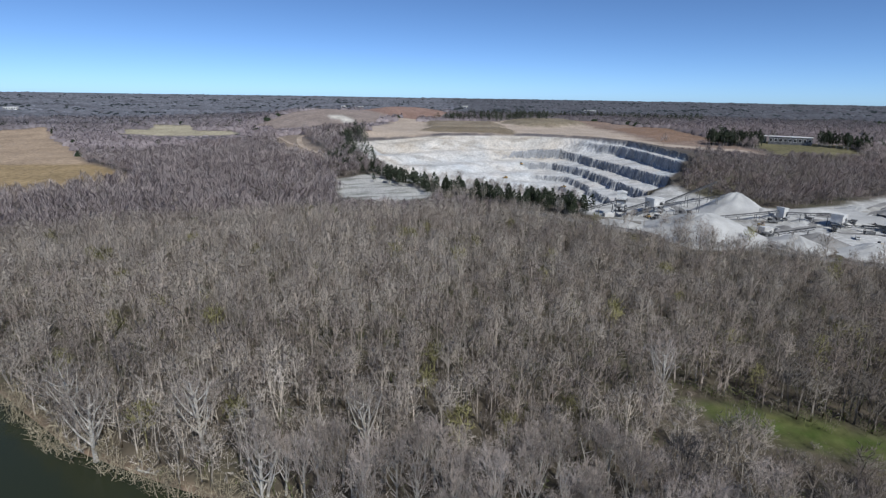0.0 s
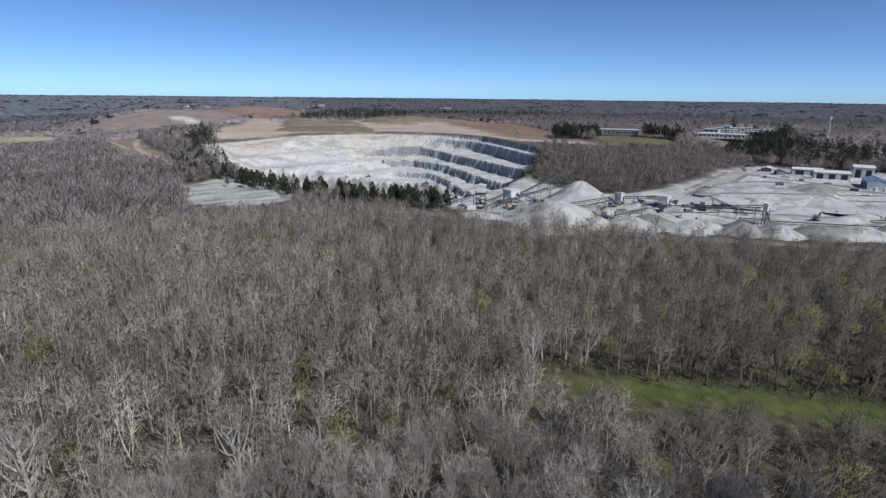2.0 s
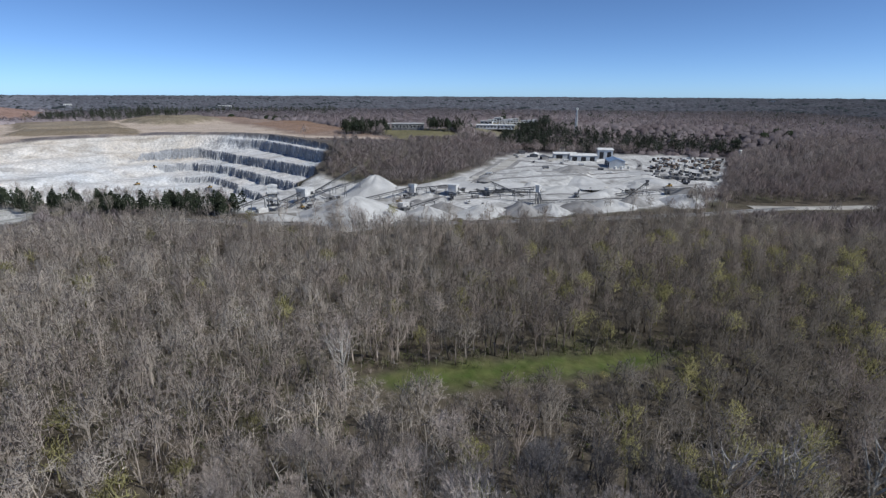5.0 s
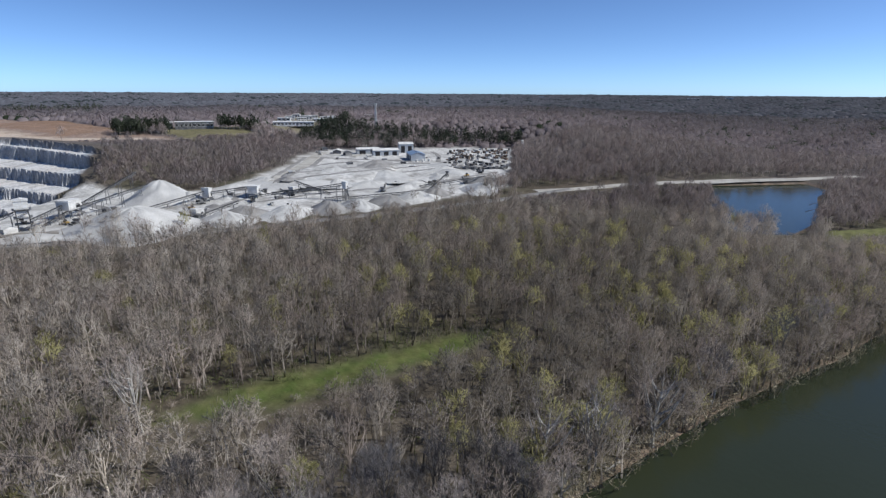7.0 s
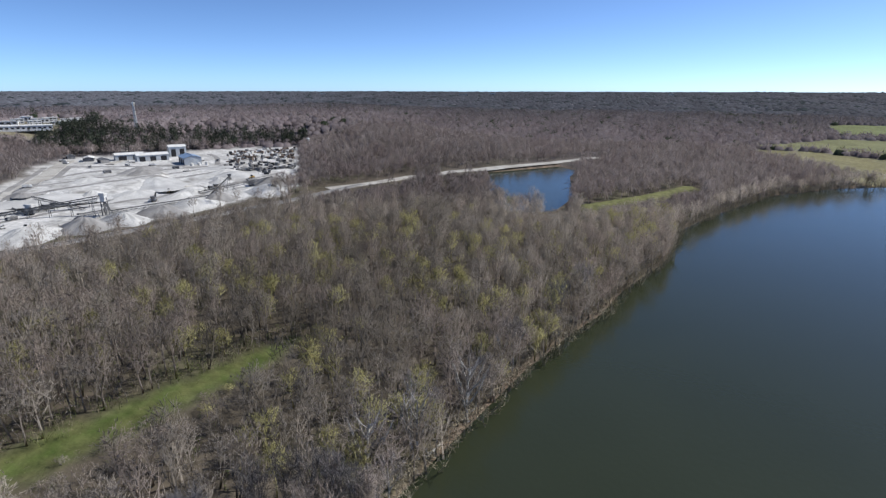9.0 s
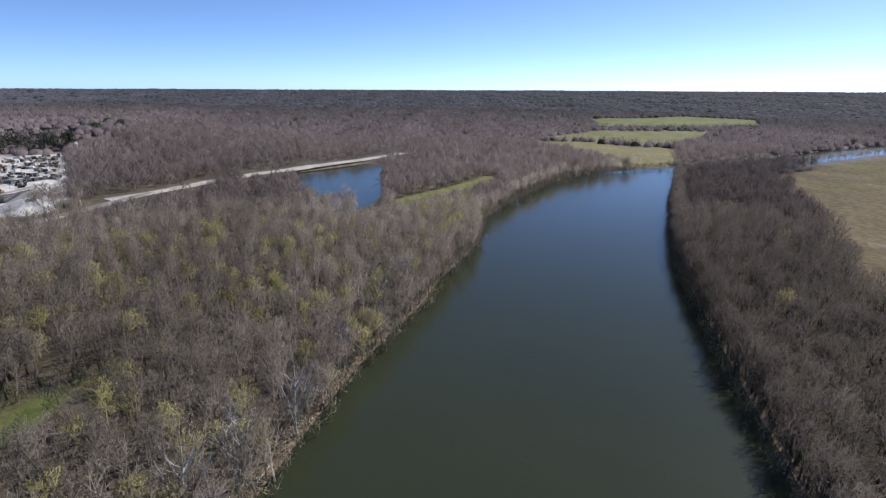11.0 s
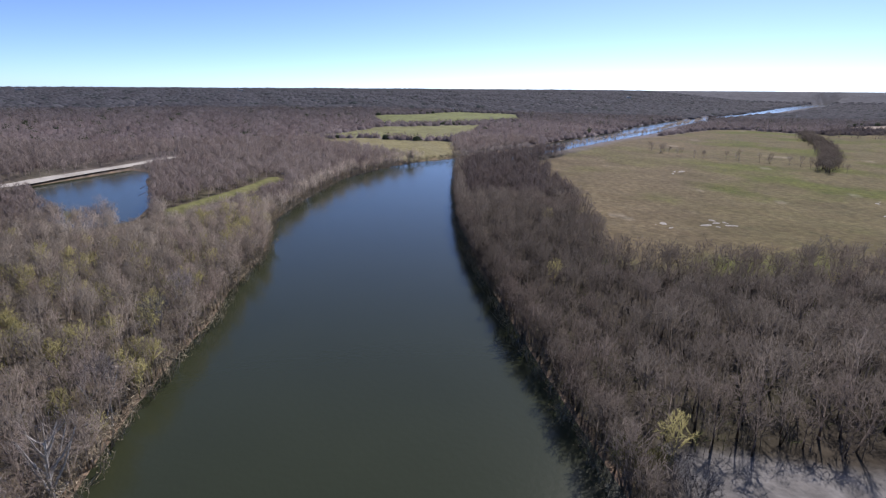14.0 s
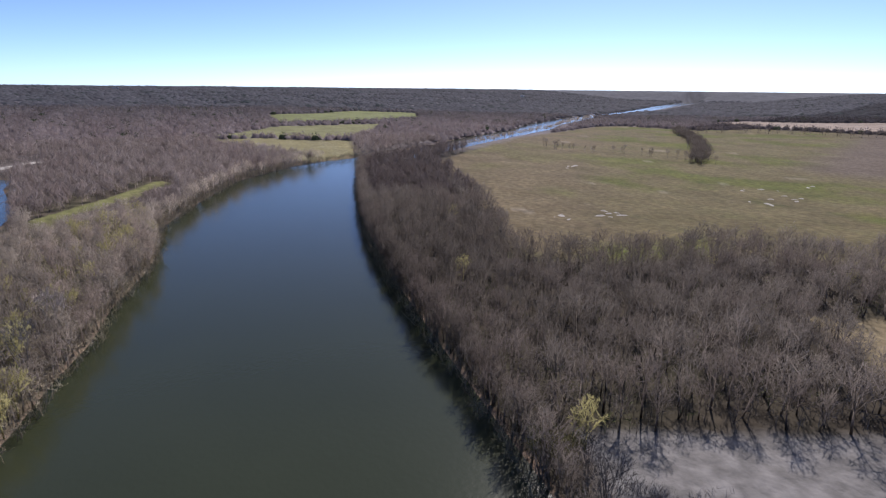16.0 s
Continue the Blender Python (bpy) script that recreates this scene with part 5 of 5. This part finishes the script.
for x, y in tank_rows:
    ob = thing("storage_tank", (x, y, height(x, y)), "small round white storage tank", "tank", "tanks by the workshop")
    part("body", made(drum, (0, 0, 1.6), 1.9, 1.9, 3.4, Matrix(), 16), WHITE_SHEET, ob)
    part("lid", made(drum, (0, 0, 3.7), 1.9, 0.4, 0.8, Matrix(), 16), WHITE_SHEET, ob)

v_rng = np.random.RandomState(51)
for i, (x, y) in enumerate([(560, 430), (575, 455), (540, 470), (590, 500), (520, 520), (585, 530), (610, 545), (560, 560), (600, 640), (585, 620), (490, 470), (645, 470),
                            (400, 470), (320, 395), (300, 380), (215, 425), (650, 450)]):
    truck((x, y), v_rng.uniform(0, 360), [WHITE_SHEET, STEEL, WHITE_SHEET][i % 3])
for x, y, a in [(120, 850, 30), (90, 790, 100), (165, 740, 60), (300, 360, 40), (440, 360, 120), (250, 415, 200), (530, 330, 80), (170, 440, 10)]:
    loader((x, y), a)

# stacked stock and scrap in the far yard
stack_rng = np.random.RandomState(61)
stock_mats = [WOOD, WOOD, STEEL, DARK_GRAVEL, DARK_FILL, WHITE_SHEET]
stock_names = {WOOD: "weathered brown timber stack", STEEL: "stack of dusty grey steel stock", DARK_GRAVEL: "grey heap of stacked concrete pieces",
               DARK_FILL: "dark stack of old machine parts", WHITE_SHEET: "pale stack of stone blocks"}
for k in range(330):
    u, v = stack_rng.rand(), stack_rng.rand() ** 0.8
    x = 570 + 84 * u + 180 * v + stack_rng.normal() * 3
    y = 385 - 78 * u + 110 * v + stack_rng.normal() * 3
    if k >= 255:
        u, v = (k - 255) / 75, 0.1
        x, y = 566 + 46 * u + stack_rng.normal() * 2, 386 - 66 * u + stack_rng.normal() * 2
    if signed(np.array([x]), np.array([y]), YARD)[0] > -6:
        continue
    m = stock_mats[stack_rng.randint(len(stock_mats))] if v > 0.25 else [STEEL, DARK_FILL, DARK_GRAVEL][stack_rng.randint(3)]
    w, d, h = stack_rng.uniform(1.8, 5.0), stack_rng.uniform(2.0, 7.5), stack_rng.uniform(1.2, 3.8)
    ob = thing("stock_stack", (x, y, height(x, y)), stock_names[m], "stack", "stacked stock in the yard", stack_rng.uniform(0, 180))
    lv = stack_rng.randint(2, 4)
    for i in range(lv):
        part("layer", made(box, (stack_rng.normal() * 0.15, stack_rng.normal() * 0.15, h * (i + 0.5) / lv - 0.1 * (i == 0)),
                           (w * stack_rng.uniform(0.75, 1.05), d * stack_rng.uniform(0.75, 1.05), h / lv), stack_rng.normal() * 4), m, ob)


# ---------------------------------------------------------------- roads, railway
def strip(name, line, wide, mat, label, category, lift=0.12):
    """A ribbon with side slopes that follows the ground along a line."""
    pts = []
    for (ax, ay), (bx, by) in zip(line, line[1:]):
        n = max(2, int(math.hypot(bx - ax, by - ay) / 6))
        pts += [(ax + (bx - ax) * i / n, ay + (by - ay) * i / n) for i in range(n)]
    pts.append(line[-1])
    p = np.array(pts, float)
    for _ in range(4):
        p[1:-1] = (p[:-2] + p[2:] + 2 * p[1:-1]) / 4
    t = np.gradient(p, axis=0)
    t /= np.linalg.norm(t, axis=1)[:, None]
    nrm = np.column_stack([-t[:, 1], t[:, 0]])
    vs = []
    for off, dz in ((-0.62, -0.9), (-0.5, 0), (0, 0.05), (0.5, 0), (0.62, -0.9)):
        q = p + nrm * wide * off
        z = np.maximum(heights(p[:, 0], p[:, 1]), heights(q[:, 0], q[:, 1]))
        vs.append(np.column_stack([q, z + lift + dz]))
    n = len(p)
    fs = [(k * n + i, k * n + i + 1, (k + 1) * n + i + 1, (k + 1) * n + i) for k in range(4) for i in range(n - 1)]
    return tagged(new(name, mesh_of(name, np.concatenate(vs), fs, [mat])), label, category, kind="structure")


strip("road", POND_ROAD, 12, DUST_ROAD, "pale dusty road along the pond", "road", 0.5)
strip("road_haul", [(325, 436), (345, 450), (381, 468), (436, 512), (494, 552), (556, 602), (612, 644)], 15, DUST_ROAD, "pale haul road climbing out of the yard", "road", 0.3)
strip("road_hill", [(590, 560), (630, 580), (668, 606), (740, 670), (815, 738), (900, 800)], 9, DUST_ROAD, "pale road climbing the hill past the mast", "road", 0.4)
strip("road_track", [(-160, 742), (-193, 786), (-212, 812), (-226, 850), (-238, 898), (-230, 925)], 7, TAN_ROAD, "pale track winding up beside the pit", "road", 0.5)
strip("road_track", [(-212, 812), (-240, 844), (-262, 890), (-282, 925)], 5, TAN_ROAD, "narrow pale track below the pit's edge", "road", 0.5)
strip("railway_bed", RAIL, 7.5, DARK_GRAVEL, "grey ballast bed of a railway line", "railway", 0.7)
for s in (-0.72, 0.72):
    rl = [(x + s * 0.55, y + s * 0.83) for x, y in RAIL]
    strip("rail", rl, 0.16, STEEL, "rusty steel rail on the ballast", "railway", 0.95)

TRACKS = [[(338, 458), (378, 482), (430, 522), (490, 566), (548, 612)], [(345, 438), (392, 462), (446, 505), (505, 546), (560, 590)], [(330, 440), (400, 440), (470, 420), (540, 400), (610, 380)], [(300, 400), (360, 385), (430, 350), (500, 330), (580, 320)], [(250, 400), (300, 420), (340, 440)],
          [(420, 505), (480, 500), (560, 470), (600, 430)], [(380, 480), (440, 460), (520, 440), (600, 420), (690, 420)], [(560, 600), (575, 540), (590, 500), (600, 460)],
          [(190, 430), (215, 480), (210, 510)], [(620, 430), (680, 470), (720, 510)]]
for i, line in enumerate(TRACKS):
    strip("road_track", line, 6 + i % 3, DARK_GRAVEL, "grey haul track worn across the stone yard", "road", 0.22)

# ---------------------------------------------------------------- mast, buildings on the hill
mast_at = (757, 657)
mast = thing("radio_mast", (*mast_at, height(*mast_at)), "tall pale steel lattice mast with antennas", "mast")
tall = 45.0
corners = [(math.cos(a), math.sin(a)) for a in (0.5, 2.594, 4.689)]
for cx, cy in corners:
    part("leg", made(beam, (cx * 2.6, cy * 2.6, -0.3), (cx * 0.9, cy * 0.9, tall), 0.75), WHITE_SHEET, mast)
bm = bmesh.new()
for i in range(16):
    z0, z1 = tall * i / 16, tall * (i + 1) / 16
    r_0, r_1 = 2.6 - 1.7 * i / 16, 2.6 - 1.7 * (i + 1) / 16
    for k in range(3):
        a, b = corners[k], corners[(k + 1) % 3]
        beam(bm, (a[0] * r_0, a[1] * r_0, z0), (b[0] * r_1, b[1] * r_1, z1), 0.38)
        beam(bm, (a[0] * r_1, a[1] * r_1, z1), (b[0] * r_1, b[1] * r_1, z1), 0.38)
part("bracing", bm, WHITE_SHEET, mast)
for k in range(6):
    a = k * 1.047
    part("antenna", made(box, (2.1 * math.cos(a), 2.1 * math.sin(a), tall - 2.0), (0.5, 0.5, 2.6), math.degrees(a)), WHITE_SHEET, mast)
part("antenna_ring", many(beam, [((2.1 * math.cos(k * 1.047), 2.1 * math.sin(k * 1.047), tall - 2), (2.1 * math.cos(k * 1.047 + 1.047), 2.1 * math.sin(k * 1.047 + 1.047), tall - 2), 0.2) for k in range(6)]), STEEL, mast)


def hall(at, size, turn, label, name="hall", storeys=1, group="pale buildings on the hill", roof=WHITE_SHEET, wall=WHITE_SHEET):
    """A long flat-roofed building: walls, roof slab, windows storey by storey, a door."""
    w, d, h = size
    ob = thing(name, (*at, height(*at)), label, "building", group, turn)
    part("wall", made(box, (0, 0, h / 2 - 0.5), (w, d, h + 1)), wall, ob)
    part("roof", many(box, [((0, 0, h + 0.3), (w + 1.4, d + 1.4, 0.5)), ((w * 0.2, 0, h + 1.0), (3, 3, 1.2))]), roof, ob)
    n = max(3, int(w / 6))
    for s in range(storeys):
        for i in range(n):
            at_ = ((i + 0.5) / n * w - w / 2, -d / 2 - 0.04, h * (s + 0.55) / storeys)
            win = part("window", made(box, at_, (w / n * 0.66, 0.2, h / storeys * 0.46)), WHITE_SHEET, ob, "white window frame")
            part("pane", made(box, (at_[0], at_[1] - 0.06, at_[2]), (w / n * 0.56, 0.2, h / storeys * 0.38)), DARK_FILL, win, "dark window pane")
    part("door", made(box, (w * 0.08, -d / 2 - 0.06, 1.1), (2.4, 0.2, 2.4)), STEEL, ob)
    return ob


hall((505, 806), (54, 22, 10), -32, "long flat-roofed hall with a white roof among pines", wall=STEEL)
hall((470, 838), (32, 18, 9), -32, "flat-roofed hall with dark windows and a white roof", wall=STEEL)
hall((668, 768), (68, 34, 6), -42, "wide low building with a white roof on the hill", wall=WHITE_SHEET)
b_rng = np.random.RandomState(71)
for i in range(11):
    a, d = radians(40.2 + 0.55 * i + b_rng.normal() * 0.12), 1130 + (i % 3) * 45
    hall((d * math.sin(a), d * math.cos(a)), (b_rng.uniform(14, 26), 12, b_rng.uniform(5, 8)), -42 + b_rng.normal() * 6, "pale dwelling with a light roof on the hill", "house", 1 + i % 2, "pale houses on the hill")
for a, d, w in [(-14.5, 2300, 46), (-2, 2500, 26), (8.6, 2200, 22), (10.3, 2250, 18), (38, 2300, 40), (44, 2350, 30), (-80, 3400, 60), (-83, 3500, 40), (-66, 3300, 30), (-48.3, 1180, 14), (-100, 3600, 30), (-138, 3300, 26)]:
    hall((-d * math.sin(radians(a)), d * math.cos(radians(a))), (w, 14, 9), a, "far-off white building above the woods", "far_building", 1, "far buildings")


# ---------------------------------------------------------------- pines
pine_kinds = [tree_kind("pine_tree", pine_shape(200 + i, 17, 3.6, 9, 6, 4), BARK, NEEDLE, "dark green pine at the edge of the quarry", "pines round the quarry") for i in range(3)]
p_rng = np.random.RandomState(81)


def pines_along(line, count, wide, low=0.7, high=1.15):
    seg = [math.hypot(b[0] - a[0], b[1] - a[1]) for a, b in zip(line, line[1:])]
    for _ in range(count):
        r = p_rng.rand() * sum(seg)
        for (a, b), L in zip(zip(line, line[1:]), seg):
            if r <= L:
                break
            r -= L
        x = a[0] + (b[0] - a[0]) * r / L + p_rng.normal() * wide
        y = a[1] + (b[1] - a[1]) * r / L + p_rng.normal() * wide
        k = copy_thing(pine_kinds[p_rng.randint(3)], pose(x, y, height(x, y) - 0.2, 0, 0, p_rng.uniform(0, 360)))
        s = p_rng.uniform(low, high)
        k.scale = (s * p_rng.uniform(0.9, 1.25), s, s)


pines_along([(-70, 648), (-22, 572), (34, 520)], 110, 9, 0.6, 1.05)
pines_along([(34, 522), (76, 486), (104, 462), (120, 450)], 100, 7, 0.6, 1.05)
pines_along([(-140, 760), (-118, 700), (-75, 655)], 80, 14, 0.55, 0.95)
pines_along([(-170, 850), (-155, 915)], 18, 14, 0.6, 0.9)
pines_along([(398, 806), (425, 796), (450, 786)], 34, 7, 0.9, 1.3)
pines_along([(532, 772), (575, 752)], 36, 8, 0.9, 1.3)
for k in pine_kinds:
    for o in (*k.children, k):
        bpy.data.objects.remove(o)

pine_small = [both(pine_shape(220 + i, 17, 3.8, 6, 4, 3)) for i in range(3)]


def pine_wood(poly, gap, seed, label):
    rng = np.random.RandomState(seed)
    xs, ys = [c[0] for c in poly], [c[1] for c in poly]
    n = int((max(xs) - min(xs)) * (max(ys) - min(ys)) / gap ** 2)
    x, y = rng.uniform(min(xs), max(xs), n), rng.uniform(min(ys), max(ys), n)
    m = inside(x, y, poly) & (signed(x, y, YARD) > 3)
    x, y = x[m], y[m]
    z = land(x, y)[0]
    joined("pine_wood", (x, y, z), pine_small, np.array((0.06, 0.068, 0.048)) * rng.uniform(0.55, 1.45, (len(x), 1)), label, seed)


pine_wood([(620, 702), (684, 645), (772, 728), (704, 793)], 6, 91, "dark pine wood beside the haul road")
pine_wood([(652, 668), (708, 596), (806, 526), (858, 432), (900, 440), (850, 560), (770, 640), (720, 730), (800, 800), (770, 800), (690, 740)], 7, 92, "dark pine edge behind the stone yard")
pine_wood([(388, 806), (450, 778), (462, 806), (430, 850), (400, 850)], 5.5, 95, "dense dark pines beside the lawn")
pine_wood([(-150, 800), (-125, 715), (-85, 690), (-112, 800), (-125, 900), (-160, 930)], 13, 96, "dark pines on the slope beside the pit")
pine_wood([(-30, 1330), (260, 1380), (300, 1500), (0, 1480)], 12, 93, "dark pine belt beyond the stripped ground")
pine_wood([(60, 1700), (700, 1500), (740, 1600), (80, 1830)], 16, 94, "far dark pine belt")


# ---------------------------------------------------------------- hedgerows in the south fields
def row_of_trees(line, gap, wide, seed, label, shapes, size=(0.7, 1.1), tint=0.85):
    rng = np.random.RandomState(seed)
    pts = []
    for (ax, ay), (bx, by) in zip(line, line[1:]):
        n = int(math.hypot(bx - ax, by - ay) / gap)
        pts += [(ax + (bx - ax) * (i + rng.rand()) / n + rng.normal() * wide, ay + (by - ay) * (i + rng.rand()) / n + rng.normal() * wide) for i in range(n)]
    p = np.array(pts)
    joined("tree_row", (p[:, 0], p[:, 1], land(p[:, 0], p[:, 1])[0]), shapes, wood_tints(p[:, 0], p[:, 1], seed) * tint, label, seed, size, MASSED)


row_of_trees([(325, -655), (400, -810), (482, -962), (600, -1130)], 1.3, 6, 101, "dense dark row of bare trees between fields", mid_shapes, (0.65, 0.95), 0.62)
row_of_trees([(600, -690), (523, -640), (434, -678), (330, -700)], 11, 5, 102, "thin row of bare trees across the field", mid_shapes, (0.55, 0.9), 0.9)
row_of_trees([(600, -1150), (420, -1260), (200, -1260), (60, -1150)], 5, 10, 103, "far row of bare trees behind the field", mid_shapes, (0.6, 0.9), 0.7)
row_of_trees([(640, -498), (700, -660), (790, -930), (900, -1150), (1020, -1430)], 3.2, 5, 104, "bare trees along the river's bend", mid_shapes, (0.5, 0.85), 0.8)
row_of_trees([(860, -430), (960, -375), (985, -262)], 6, 4, 105, "hedgerow of bare trees between meadows", mid_shapes, (0.5, 0.8), 0.8)


# pale heaps of rubble lying in the south field
rubble_rng = np.random.RandomState(83)
for cx, cy, n in [(242, -330, 4), (233, -334, 4), (253, -296, 3), (406, -509, 3), (209, -524, 4), (180, -494, 4), (180, -464, 3), (178, -513, 3), (180, -591, 2)]:
    for _ in range(n):
        x, y, r = cx + rubble_rng.normal() * 7, cy + rubble_rng.normal() * 7, rubble_rng.uniform(1.2, 3.2)
        stockpile(x, y, r, r * 0.28, DUST_ROAD, rubble_rng.randint(500), rubble_rng.uniform(1.2, 2.6), rubble_rng.uniform(0, 180), "low pale heap of rubble in the brown field", "heaps in the south field")


# ---------------------------------------------------------------- driftwood along the bank
def drift_log(at, turn, length, seed):
    """A stranded trunk with its root plate and a few broken limbs."""
    rng = np.random.RandomState(seed)
    tv, tf = [], []
    tube(tv, tf, [np.array((length * s, 0.25 * math.sin(4 * s + seed), 0.25 + 0.5 * s)) for s in (0, 0.3, 0.65, 1)], [0.34, 0.28, 0.2, 0.07], 7)
    limb_v, limb_f = [], []
    for i in range(7):
        s = 0.35 + 0.6 * rng.rand()
        p = np.array((length * s, 0, 0.3 + 0.4 * s))
        q = p + np.array((rng.uniform(0.5, 2.0), rng.normal() * 1.6, rng.uniform(0.2, 1.6)))
        tube(limb_v, limb_f, [p, (p + q) / 2 + rng.normal(size=3) * 0.15, q], [0.13, 0.08, 0.03], 4)
    root_v, root_f = [], []
    for i in range(8):
        a = i * 0.785
        tube(root_v, root_f, [np.array((0.1, 0, 0.35)), np.array((-0.5, 0.55 * math.cos(a), 0.4 + 0.5 * math.sin(a))), np.array((-0.7, 1.1 * math.cos(a), 0.45 + 0.85 * math.sin(a)))], [0.17, 0.1, 0.03], 4)
    ob = thing("drift_log", (*at, max(height(*at), 0.0)), "bleached fallen trunk with roots on the muddy bank", "log", "fallen trunks along the river bank", turn)
    mesh_part("trunk", (np.array(tv), np.array(tf)), PALE_BARK, ob)
    mesh_part("limbs", (np.array(limb_v), np.array(limb_f)), PALE_BARK, ob)
    mesh_part("root_plate", (np.array(root_v), np.array(root_f)), BARK, ob)


for i, (x, y, a, L) in enumerate([(139, 43, 158, 8), (186, 27, 150, 6), (402, -67, -30, 10), (462, -104, -40, 7), (243, -1, 140, 6), (-106, 135, -40, 7), (-82, 125, -25, 7),
                                  (160, 36, 165, 6), (300, -24, -35, 6), (358, -53, -32, 7), (-124, 150, 150, 7)]):
    drift_log((x, y), a, L, 300 + i)
